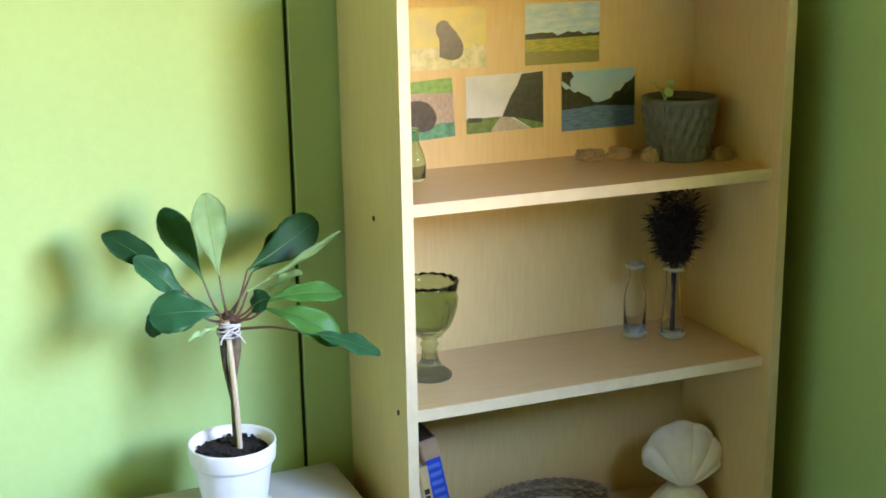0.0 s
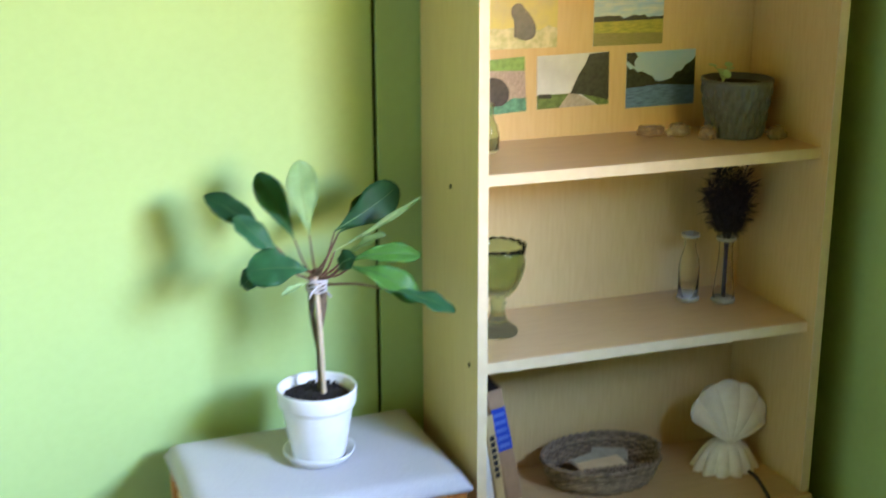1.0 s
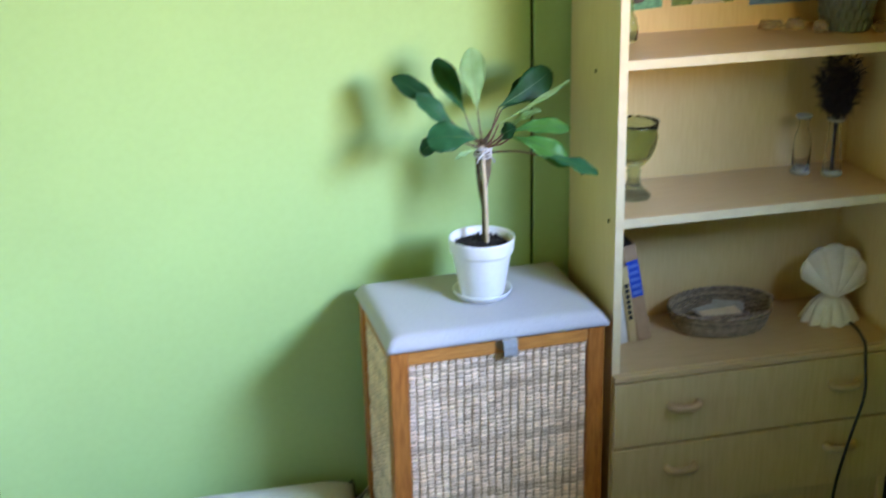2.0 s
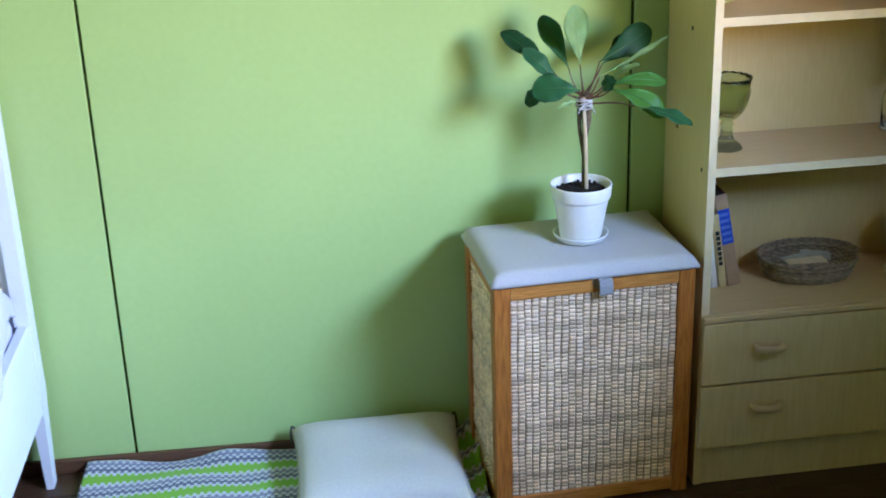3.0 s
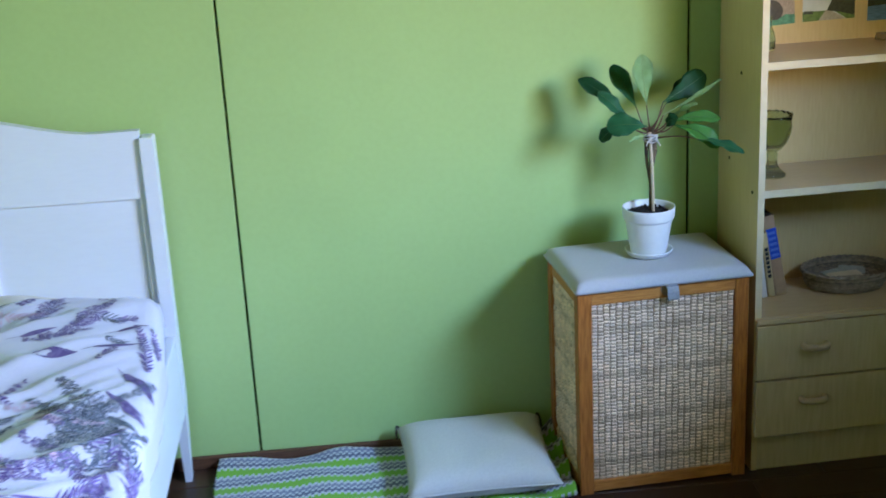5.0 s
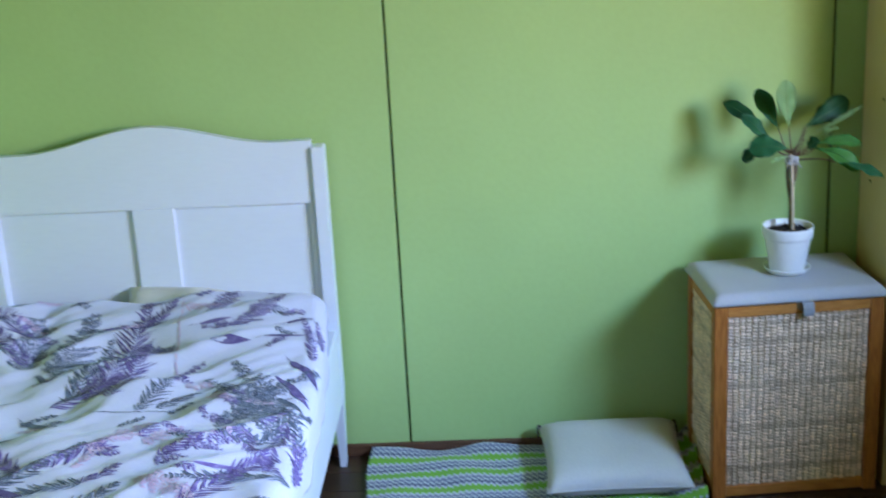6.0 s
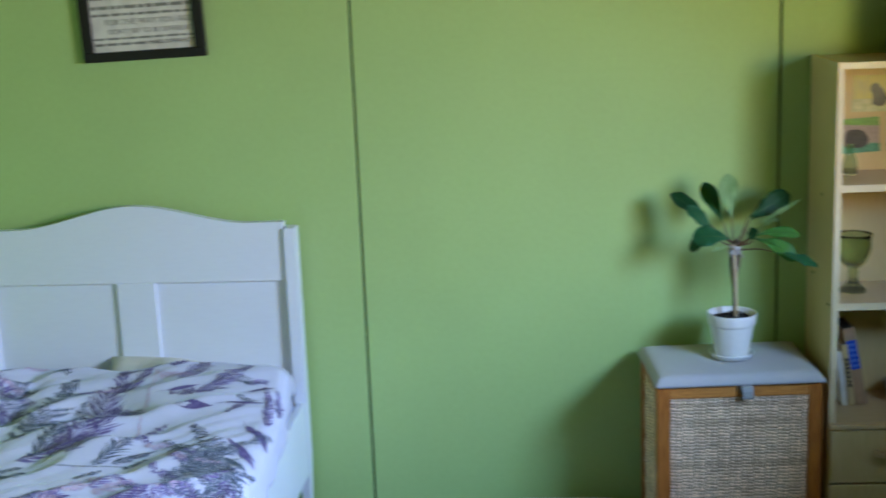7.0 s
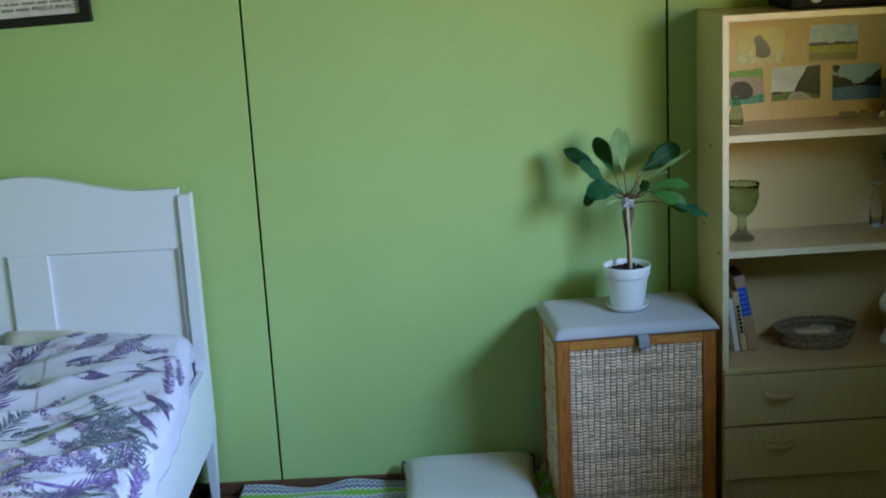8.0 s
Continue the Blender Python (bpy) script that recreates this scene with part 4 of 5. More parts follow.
def leaf_mesh(base, tip, width, facing, bend=0.0, fold=0.12, ruffle=0.004, seed=0, shape=1.65):
    """A spoon-shaped blade, widest towards its tip, with a raised midrib and a slightly wavy margin."""
    bm = bmesh.new()
    base, tip = Vector(base), Vector(tip)
    d = tip - base
    ln = d.length
    d.normalize()
    n = Vector(facing)
    n = (n - d * n.dot(d)).normalized()
    s = d.cross(n).normalized()
    rng = random.Random(seed)
    ph = rng.uniform(0, 6)
    nl, nw = 40, 4
    grid = []
    for i in range(nl + 1):
        t = i / nl
        w = width * 0.50 * (math.sin(math.pi * min(1, t ** shape * 0.985 + 0.01)) ** (0.82 if t ** shape < 0.5 else 0.56) if t < 0.999 else 0.12)
        w = max(w, 0.0012) * (1 + 0.018 * math.sin(t * 58 + ph) + 0.014 * math.sin(t * 19 + 2 * ph))
        c = base + d * ln * t + n * bend * 4 * t * (1 - t)
        row = []
        for j in range(-nw, nw + 1):
            u = j / nw
            off = fold * abs(u) * w + ruffle * u * u * math.sin(t * 17 + ph + (1.3 if u > 0 else 0)) - (0.0008 if j == 0 else 0)
            row.append(bm.verts.new(c + s * u * w + n * off))
        grid.append(row)
    for a, b in zip(grid, grid[1:]):
        for k in range(2 * nw):
            bm.faces.new((a[k], a[k + 1], b[k + 1], b[k]))
    bmesh.ops.solidify(bm, geom=bm.faces[:], thickness=0.0007)
    rib = [base + d * ln * t + n * (bend * 4 * t * (1 - t) + 0.0006) for t in [k / 12 for k in range(12)]]
    return bm, rib


def plant():
    p = thing("potted_plant", "leafy green plant tied to a cane in a white pot", "houseplant", PC)
    part("saucer", lathe([(0.0, 0.0), (0.044, 0.0), (0.052, 0.003), (0.0600, 0.014), (0.0612, 0.0175), (0.0590, 0.018), (0.0545, 0.009), (0.046, 0.0055), (0.0, 0.005)], PC, 48), POTW, p, "white glazed saucer", smooth=True)
    q = PC + Vector((0, 0, 0.0055))
    pot = part("pot", lathe([(0.0, 0.0), (0.042, 0.0), (0.0445, 0.002), (0.0465, 0.010), (0.0595, 0.089), (0.0600, 0.0915), (0.0640, 0.0935), (0.0650, 0.097), (0.0670, 0.121), (0.0665, 0.1235), (0.0645, 0.124),
                             (0.0615, 0.120), (0.0590, 0.099), (0.0, 0.097)], q, 64), POTW, p, "white glazed tapered pot with a deep rim", smooth=True)
    bm = bmesh.new()
    rng = random.Random(3)
    add_lathe(bm, [(0.0595, 0.102), (0.056, 0.107), (0.035, 0.109), (0.0, 0.111)], q, 28)
    for k in range(150):
        a, r = rng.uniform(0, 6.28), 0.056 * math.sqrt(rng.random())
        bmesh.ops.create_icosphere(bm, subdivisions=1, radius=rng.uniform(0.002, 0.0055),
                                   matrix=pose(q.x + r * math.cos(a), q.y + r * math.sin(a), q.z + 0.109 + rng.uniform(-0.002, 0.003), rng.uniform(0, 90), rng.uniform(0, 90)) @ Matrix.Diagonal((1, 0.8, 0.6, 1)))
    part("soil", bm, SOIL, pot)
    top = q.z + 0.108
    part("trunk", tube([(-0.146, -0.178, top), (-0.144, -0.175, 0.80), (-0.139, -0.171, 0.85), (-0.141, -0.171, 0.89), tuple(CROWN)], [0.0045, 0.0048, 0.0105, 0.0125, 0.0095], 12, 8), BARK, p, "rough brown trunk", smooth=True)
    part("trunk", tube([(-0.146, -0.172, 0.77), (-0.153, -0.166, 0.83), (-0.154, -0.168, 0.88), (-0.150, -0.172, 0.905)], [0.0025, 0.0042, 0.0052, 0.005], 8, 6), BARK, p, smooth=True)
    part("cane", tube([(-0.141, -0.187, top - 0.01), (-0.144, -0.1875, 0.80), (-0.150, -0.187, 0.905)], 0.0042, 8, 6), STAKE, p, "pale split cane support")
    bm = bmesh.new()
    for k in range(5):
        c = Vector((-0.1465, -0.179, 0.884 + 0.0035 * k))
        ring_tube(bm, [c + Vector((0.0165 * math.cos(a), 0.0165 * math.sin(a), 0.004 * math.sin(a + k))) for a in [2 * math.pi * i / 24 for i in range(24)]], 0.0019, 6)
    add_tube(bm, spline([(-0.148, -0.196, 0.892), (-0.135, -0.203, 0.885), (-0.127, -0.200, 0.872)], 5), 0.0017, 6)
    add_tube(bm, spline([(-0.148, -0.196, 0.892), (-0.160, -0.204, 0.884), (-0.163, -0.202, 0.874)], 5), 0.0017, 6)
    part("tie", bm, STRING, p, "grey string tie round trunk and cane", smooth=True)
    C = CROWN
    F = Vector((-0.15, -0.8, 0.55))
    # tip, blade base, width, facing, material, bend, fold
    leaves = [
        ((-0.312, -0.108, 1.036), C + Vector((-0.064, 0.014, 0.045)), 0.046, (0.1, -0.75, 0.6), LEAFD, 0.010, 0.15),
        # A dark leaf in the light: the mid green paints that brightness.
        ((-0.220, -0.080, 1.060), C + Vector((-0.030, 0.018, 0.050)), 0.048, (-0.15, -0.85, 0.5), LEAFM, 0.006, 0.15),
        ((-0.168, -0.175, 1.098), C + Vector((-0.008, 0.004, 0.060)), 0.054, (0.1, -1.0, 0.1), LEAFL, -0.004, 0.10),
        ((0.008, -0.120, 1.030), C + Vector((0.036, 0.012, 0.062)), 0.064, (0.05, -1.0, 0.15), LEAFD, 0.012, 0.12),
        ((-0.030, -0.105, 1.010), C + Vector((0.046, 0.030, 0.052)), 0.048, (0.2, -0.9, 0.3), LEAFD, 0.006, 0.1),
        ((0.022, -0.215, 1.032), C + Vector((0.030, -0.012, 0.034)), 0.012, (-0.2, -0.8, 0.60), LEAFL, -0.006, 0.30),
        ((-0.040, -0.225, 0.978), C + Vector((0.046, -0.020, 0.026)), 0.026, (-0.45, -0.25, 0.85), LEAFL, 0.004, 0.3),
        ((0.026, -0.200, 0.930), C + Vector((0.046, -0.014, 0.016)), 0.040, (-0.1, -0.62, 0.80), LEAFY, 0.014, 0.12),
        ((0.006, -0.262, 0.874), C + Vector((0.050, -0.036, 0.012)), 0.052, (0.25, -0.80, 0.60), LEAFY, 0.020, 0.10),
        ((-0.092, -0.240, 0.950), C + Vector((0.030, -0.040, 0.010)), 0.038, (0.1, -0.7, 0.75), LEAFD, 0.010, 0.15),
        ((0.047, -0.321, 0.869), (-0.050, -0.268, 0.899), 0.038, (0.1, -0.45, 0.9), LEAFM, 0.008, 0.12),
        ((-0.274, -0.156, 1.008), C + Vector((-0.054, -0.006, 0.018)), 0.044, (0.25, -0.75, 0.65), LEAFM, 0.008, 0.12),
        ((-0.263, -0.205, 0.930), C + Vector((-0.018, -0.040, 0.016)), 0.070, (0.0, -0.72, 0.70), LEAFM, 0.010, 0.08),
        ((-0.258, -0.100, 0.872), C + Vector((-0.060, 0.040, 0.006)), 0.036, (0.2, -0.7, 0.6), LEAFD, 0.010, 0.2),
        ((-0.215, -0.242, 0.898), C + Vector((-0.020, -0.040, -0.006)), 0.012, (0, -0.6, 0.8), LEAFL, 0.004, 0.4),
    ]
    for k, (tip, base, w, facing, m, bend, fold) in enumerate(leaves):
        base = Vector(base)
        bm, rib = leaf_mesh(base, tip, w, facing, bend, fold, 0.0024, k)
        lf = part("leaf", bm, m, p, smooth=True)
        part("midrib", add_tube(bmesh.new(), rib, [0.0011 * (1 - 0.07 * i) for i in range(len(rib))], 5), RIB if m is LEAFL else RIBD, lf)
        root = C + Vector((0.006 * math.cos(k * 2.4), 0.006 * math.sin(k * 2.4), -0.010 - 0.002 * (k % 4)))
        if k == 10:
            root = Vector((-0.132, -0.178, 0.888))
        mid = root.lerp(base, 0.55) + Vector((0, 0, -0.008 if base.z > root.z + 0.02 else 0.006))
        part("petiole", tube([tuple(root), tuple(mid), tuple(base)], [0.0024, 0.0019, 0.0014], 7, 6), PETI, lf, smooth=True)


plant()


# ---- bed ----
BX0, BX1 = -2.338, -1.379


def bed():
    b = thing("bed", "white painted wooden bed with an arched panelled headboard", "bed", ((BX0 + BX1) / 2, -0.9, 0))
    for x in (BX0, BX1 - 0.033):
        bm = bmesh.new()
        prev = None
        for z, ins in ((0.0, 0.008), (0.20, 0.002), (0.24, 0.0), (0.954, 0.0), (0.958, 0.003)):
            ring = [bm.verts.new(q) for q in ((x + ins, -0.086 + ins, z), (x + 0.033 - ins, -0.086 + ins, z), (x + 0.033 - ins, -0.032 - ins, z), (x + ins, -0.032 - ins, z))]
            if prev:
                for k in range(4):
                    bm.faces.new((prev[k], prev[(k + 1) % 4], ring[(k + 1) % 4], ring[k]))
            else:
                bm.faces.new(ring[::-1])
            prev = ring
        bm.faces.new(prev)
        part("headboard_post", bm, WHITEP, b)
    # headboard: arched top rail, stiles, recessed panels
    l, r = BX0 + 0.028, BX1 - 0.0345
    c = (l + r) / 2
    top = []
    for k in range(61):
        x = l + (r - l) * k / 60
        u = abs(x - c) / ((r - l) / 2)
        e = max(0.0, 1 - u / 0.78)
        z = 0.969 + 0.060 * (e * e * (3 - 2 * e)) + 0.010 * (x - l) / (r - l) - 0.004
        top.append((x, z))
    rail = part("headboard_rail", add_prism(bmesh.new(), [(l, 0.801)] + top + [(r, 0.801)], -0.074, -0.046), WHITEP, b)
    for x0, x1 in ((l, l + 0.010), (-1.923, -1.807), (r - 0.016, r)):
        part("headboard_stile", box(x0, x1, -0.0738, -0.046, 0.36, 0.8008, 0.0015), WHITEP, b)
    for x0, x1 in ((l + 0.010, -1.923), (-1.807, r - 0.016)):
        part("headboard_panel", box(x0, x1, -0.062, -0.050, 0.36, 0.8008), WHITEP, b)
    for x in (BX0 + 0.002, BX1 - 0.028):
        part("side_rail", box(x, x + 0.026, -1.98, -0.086, 0.205, 0.430, 0.004), WHITEP, b)
    part("slat_base", box(BX0 + 0.03, BX1 - 0.03, -1.98, -0.10, 0.22, 0.26), BASEW, b)
    part("foot_board", box(BX0, BX1, -2.03, -1.98, 0.0, 0.58, 0.006), WHITEP, b)
    m = part("mattress", box(BX0 + 0.032, BX1 - 0.032, -1.975, -0.092, 0.2605, 0.470, 0.03, 4), SHEET, smooth=True)
    tagged(m, "white sheeted mattress lying in the bed frame", "mattress")


bed()


def pillow_mesh(c, sx, sy, sz, power=3.2, n=36, ruffle=0.006, seed=0):
    bm = bmesh.new()
    c = Vector(c)
    sides = []
    for sgn in (1, -1):
        g = []
        for j in range(n + 1):
            row = []
            for i in range(n + 1):
                u, v = 2 * i / n - 1, 2 * j / n - 1
                h = (max(0, 1 - abs(u) ** power) * max(0, 1 - abs(v) ** power)) ** 0.5
                pin = 1 - 0.05 * (1 - (abs(u) ** 2)) * abs(v) - 0.0
                pin2 = 1 - 0.05 * (1 - (abs(v) ** 2)) * abs(u)
                z = sgn * sz * h + ruffle * h * noise.noise((u * 2.2 + seed, v * 2.2, sgn))
                row.append(bm.verts.new(c + Vector((sx * u * pin2, sy * v * pin, z))))
            g.append(row)
        for j in range(n):
            for i in range(n):
                f = (g[j][i], g[j][i + 1], g[j + 1][i + 1], g[j + 1][i])
                bm.faces.new(f if sgn > 0 else f[::-1])
    bmesh.ops.remove_doubles(bm, verts=bm.verts, dist=0.0004)
    return bm


def bedding():
    bm = pillow_mesh((0, 0, 0), 0.27, 0.12, 0.075, 2.0, seed=4, ruffle=0.035)
    bmesh.ops.transform(bm, matrix=pose(-1.70, -0.172, 0.488, 30, 6, -2), verts=bm.verts)
    tagged(part("bed_pillow", bm, SHEETB, smooth=True), "ecru bed pillow tucked under the duvet against the headboard", "pillow")

    def S0(y):
        """The flat width of the duvet, which spreads out over the bed's side towards the foot."""
        t = min(1.0, max(0.0, (-0.12 - y) / 0.85))
        return 0.922 + 0.058 * t * (2 - t)

    XL = BX0 + 0.012

    def hang(y):
        t = min(1.0, max(0.0, (-0.13 - y) / 0.42))
        return 0.050 + 0.04 * t

    def height(x, y):
        z = 0.560
        z += 0.042 * math.exp(-((x + 1.62) / 0.26) ** 2 - ((y + 0.27) / 0.19) ** 2)
        z += 0.050 * math.exp(-((x + 2.22) / 0.14) ** 2 - ((y + 0.36) / 0.22) ** 2)
        q = y * 1.0 + (x + 1.9) * -0.72
        w = noise.noise((x * 2.3, y * 2.3, 3.1))
        z += 0.006 * (0.5 - abs(math.sin(q * 47 + 5.0 * w))) * (0.4 + noise.noise((x * 5, y * 5, 4.0)))
        z -= 0.030 * math.exp(-((x + 2.10 + 0.18 * (y + 0.4)) / 0.045) ** 2 - ((y + 0.42) / 0.22) ** 2)
        z += 0.023 * (0.45 - abs(math.sin(q * 17 + 4.4 * w)) ** 0.9) * (0.65 + 0.7 * noise.noise((x * 3.1, y * 3.1, 9.0)))
        z += 0.024 * noise.noise((x * 4.2, y * 5.2, 1.0)) + 0.007 * noise.noise((x * 11 + y * 6, y * 15, 5.0))
        e = min(1.0, max(0.0, (-0.105 - y) / 0.075))
        return 0.478 + (z - 0.478) * (0.62 + 0.38 * e)

    def P(s, y, lift=0.0):
        """The duvet's surface: s metres across it from the wall side, y along the bed."""
        over = s - (S0(y) - 0.045)
        if over <= 0:
            x = XL + s
            return Vector((x, y, height(x, y) + lift))
        x1 = XL + S0(y) - 0.045
        z1 = height(x1, y)
        r = 0.050
        a = min(over / r, math.pi / 2 * 0.94)
        rest = over - a * r
        bul = 0.010 * noise.noise((y * 9, rest * 6, 2.0))
        k = r + lift
        return Vector((x1 + k * math.sin(a) + bul * min(1, rest * 12), y, z1 - r + k * math.cos(a) - rest))

    bm = bmesh.new()
    ns, ny, ya, yb = 120, 190, -0.112, -1.93
    grid = []
    for j in range(ny + 1):
        y = ya + (yb - ya) * j / ny
        row = []
        for i in range(ns + 1):
            s = (S0(y) - 0.045 + 0.05 + hang(y)) * i / ns
            row.append(bm.verts.new(P(s, y)))
        grid.append(row)
    for j in range(ny):
        for i in range(ns):
            bm.faces.new((grid[j][i], grid[j + 1][i], grid[j + 1][i + 1], grid[j][i + 1]))
    d = part("duvet", bm, SHEET, smooth=True)
    md = d.modifiers.new("thickness", "SOLIDIFY")
    md.thickness, md.offset = 0.022, -1
    tagged(d, "rumpled white duvet with purple and grey fern prints", "duvet")

    rng = random.Random(17)
    inks = {"purple": bmesh.new(), "slate": bmesh.new(), "pink": bmesh.new()}

    def spot(bm, s, y, ang, ln, w, n=5):
        """One printed leaflet, laid on the cloth."""
        ca, sa = math.cos(ang), math.sin(ang)
        l, r, tip0, tip1 = [], [], None, None
        for k in range(n + 1):
            t = k / n
            hw = w * 0.5 * math.sin(math.pi * (0.06 + 0.94 * t) ** 0.8)
            cx, cy = s + ca * ln * t, y + sa * ln * t
            for lst, sg in ((l, 1), (r, -1)):
                ss, yy = cx - sa * hw * sg, cy + ca * hw * sg
                if not (0.004 < ss < S0(yy) + 0.005 + hang(yy) and yb < yy < ya - 0.002):
                    return
                lst.append(P(ss, yy, 0.0014))
        lv, rv = [bm.verts.new(q) for q in l], [bm.verts.new(q) for q in r]
        for k in range(n):
            bm.faces.new((lv[k], rv[k], rv[k + 1], lv[k + 1]))

    def frond(bm, s, y, ang, ln, w, step=0.011, curve=0.3):
        """A fern: a thin stalk with paired side sprays of small leaflets that shorten towards the tip."""
        x, yy, a = s, y, ang
        n = max(4, int(ln / step))
        for k in range(n):
            t = k / n
            spot(bm, x, yy, a, step * 1.25, 0.0020, 1)
            lw = w * (0.30 + 0.70 * math.sin(math.pi * min(1, 0.15 + 0.8 * t)) ** 0.8) * (1 - 0.6 * t)
            for sg in (1, -1):
                if rng.random() < 0.08:
                    continue
                ba = a + sg * rng.uniform(0.60, 0.95)
                bl = lw * rng.uniform(0.6, 1.15)
                m = max(2, int(bl / 0.0085))
                for i in range(m):
                    px, py = x + bl * i / m * math.cos(ba), yy + bl * i / m * math.sin(ba)
                    for q in (0.75, -0.75):
                        spot(bm, px, py, ba + q * rng.uniform(0.7, 1.2), 0.0125 * (1.1 - 0.6 * i / m) * rng.uniform(0.8, 1.3), 0.0033, 2)
                spot(bm, x, yy, ba, bl * 1.05, 0.0022, 3)
            x, yy = x + step * math.cos(a), yy + step * math.sin(a)
            a += curve * step / ln * 3
    def feather(bm, s, y, ang, ln, w, step, curve):
        """A feathery leaf: long fine barbs that sweep forward from a curved stalk."""
        x, yy, a = s, y, ang
        n = max(5, int(ln / step))
        for k in range(n):
            t = k / n
            spot(bm, x, yy, a, step * 1.3, 0.0024, 1)
            lw = w * (0.45 + 0.55 * math.sin(math.pi * min(1, 0.2 + 0.75 * t))) * (1 - 0.65 * t * t)
            for sg in (1, -1):
                spot(bm, x, yy, a + sg * rng.uniform(0.50, 0.85), lw * rng.uniform(0.55, 1.15), step * rng.uniform(0.36, 0.56), 4)
            x, yy = x + step * math.cos(a), yy + step * math.sin(a)
            a += curve * step / ln * 3
    def leaf_at(nm, s0, y0, s1, y1, w):
        a, ln = math.atan2(y1 - y0, s1 - s0), math.hypot(s1 - s0, y1 - y0)
        spot(inks[nm], s0, y0, a, ln, w, 9)
        spot(inks[nm], s0 - 0.03 * math.cos(a), y0 - 0.03 * math.sin(a), a, 0.035, 0.002, 2)

    def stem_at(nm, s0, y0, s1, y1, w):
        for i in range(12):
            spot(inks[nm], s0 + (s1 - s0) * i / 12, y0 + (y1 - y0) * i / 12, math.atan2(y1 - y0, s1 - s0) + 0.12 * math.sin(i), math.hypot(s1 - s0, y1 - y0) / 10, w * 0.6, 2)

    def feather_at(nm, s0, y0, s1, y1, w):
        feather(inks[nm], s0, y0, math.atan2(y1 - y0, s1 - s0) - 0.15, math.hypot(s1 - s0, y1 - y0), w * 1.0, 0.0105, 0.1)

    def frond_at(nm, s0, y0, s1, y1, w):
        frond(inks[nm], s0, y0, math.atan2(y1 - y0, s1 - s0) - 0.15, math.hypot(s1 - s0, y1 - y0), w * 0.95, 0.017, 0.1)

    feather_at("purple", 0.2, -0.44, -0.1, -0.15, 0.087)
    feather_at("purple", 0.24, -0.57, 0.03, -0.39, 0.065)
    frond_at("slate", 0.33, -0.71, 0.32, -0.24, 0.101)
    frond_at("slate", 0.24, -0.61, 0.17, -0.26, 0.087)
    feather_at("slate", 0.41, -0.8, 0.42, -0.45, 0.072)
    feather_at("purple", 0.46, -0.81, 0.46, -0.2, 0.101)
    feather_at("purple", 0.38, -0.82, 0.53, -0.66, 0.080)
    feather_at("purple", 0.51, -0.82, 0.52, -0.47, 0.072)
    feather_at("purple", 0.47, -0.41, 0.55, -0.18, 0.051)
    stem_at("pink", 0.63, -0.66, 0.56, -0.25, 0.009)
    frond_at("purple", 0.65, -0.35, 0.69, -0.09, 0.065)
    frond_at("purple", 0.73, -0.42, 0.84, -0.23, 0.065)
    leaf_at("purple", 0.64, -0.41, 0.72, -0.38, 0.020)
    leaf_at("purple", 0.69, -0.52, 0.79, -0.52, 0.029)
    leaf_at("purple", 0.82, -0.5, 0.92, -0.46, 0.014)
    leaf_at("purple", 0.9, -0.61, 0.96, -0.7, 0.023)
    leaf_at("purple", 0.88, -0.72, 0.97, -0.82, 0.017)
    leaf_at("slate", 0.9, -0.83, 0.97, -0.91, 0.019)
    feather_at("purple", 0.95, -0.6, 0.89, -0.36, 0.034)
    frond_at("slate", 0.91, -1.0, 0.7, -0.68, 0.080)
    frond_at("slate", 0.92, -0.94, 0.76, -0.62, 0.087)
    frond_at("slate", 0.79, -0.97, 0.92, -0.72, 0.087)
    feather_at("slate", 0.89, -1.03, 1.0, -0.88, 0.051)
    feather_at("slate", 0.59, -0.87, 0.63, -0.68, 0.051)
    feather_at("slate", 0.63, -0.85, 0.72, -0.75, 0.036)
    leaf_at("slate", 0.34, -0.88, 0.45, -0.97, 0.020)
    leaf_at("slate", 0.26, -0.82, 0.22, -0.89, 0.012)
    stem_at("slate", 0.17, -0.84, 0.29, -0.8, 0.007)
    stem_at("slate", 0.46, -0.9, 0.75, -0.85, 0.007)
    frond_at("pink", 0.55, -1.09, 0.65, -0.92, 0.072)
    frond_at("pink", 0.09, -0.6, 0.09, -0.39, 0.065)
    frond_at("pink", 0.65, -1.04, 0.73, -0.97, 0.051)
    feather_at("purple", 0.58, -1.05, 0.45, -1.17, 0.051)
    frond_at("purple", 0.7, -1.14, 0.85, -1.0, 0.065)
    feather_at("purple", 0.7, -1.12, 0.77, -1.03, 0.051)
    feather_at("purple", 0.94, -0.97, 0.93, -1.2, 0.045)
    feather_at("purple", 0.85, -1.2, 0.94, -1.1, 0.055)
    feather_at("purple", 0.85, -1.0, 0.97, -1.2, 0.043)
    leaf_at("purple", 0.79, -1.19, 0.89, -1.17, 0.012)
    leaf_at("slate", 0.28, -1.02, 0.37, -0.99, 0.014)
    feather_at("slate", 0.38, -1.22, 0.49, -1.11, 0.051)
    feather_at("purple", 0.56, -1.22, 0.63, -1.14, 0.043)
    frond_at("slate", 0.91, -0.74, 0.98, -0.63, 0.043)
    feather_at("purple", 0.43, -1.17, 0.29, -1.05, 0.043)
    leaf_at("purple", 0.93, -0.64, 0.985, -0.73, 0.021)
    leaf_at("purple", 0.92, -0.78, 0.98, -0.86, 0.016)
    leaf_at("purple", 0.86, -0.40, 0.93, -0.37, 0.015)
    feather_at("slate", 0.98, -1.02, 0.91, -0.88, 0.036)
    feather_at("purple", 1.0, -1.16, 0.95, -0.98, 0.045)
    feather_at("purple", 0.97, -0.52, 0.93, -0.38, 0.03)
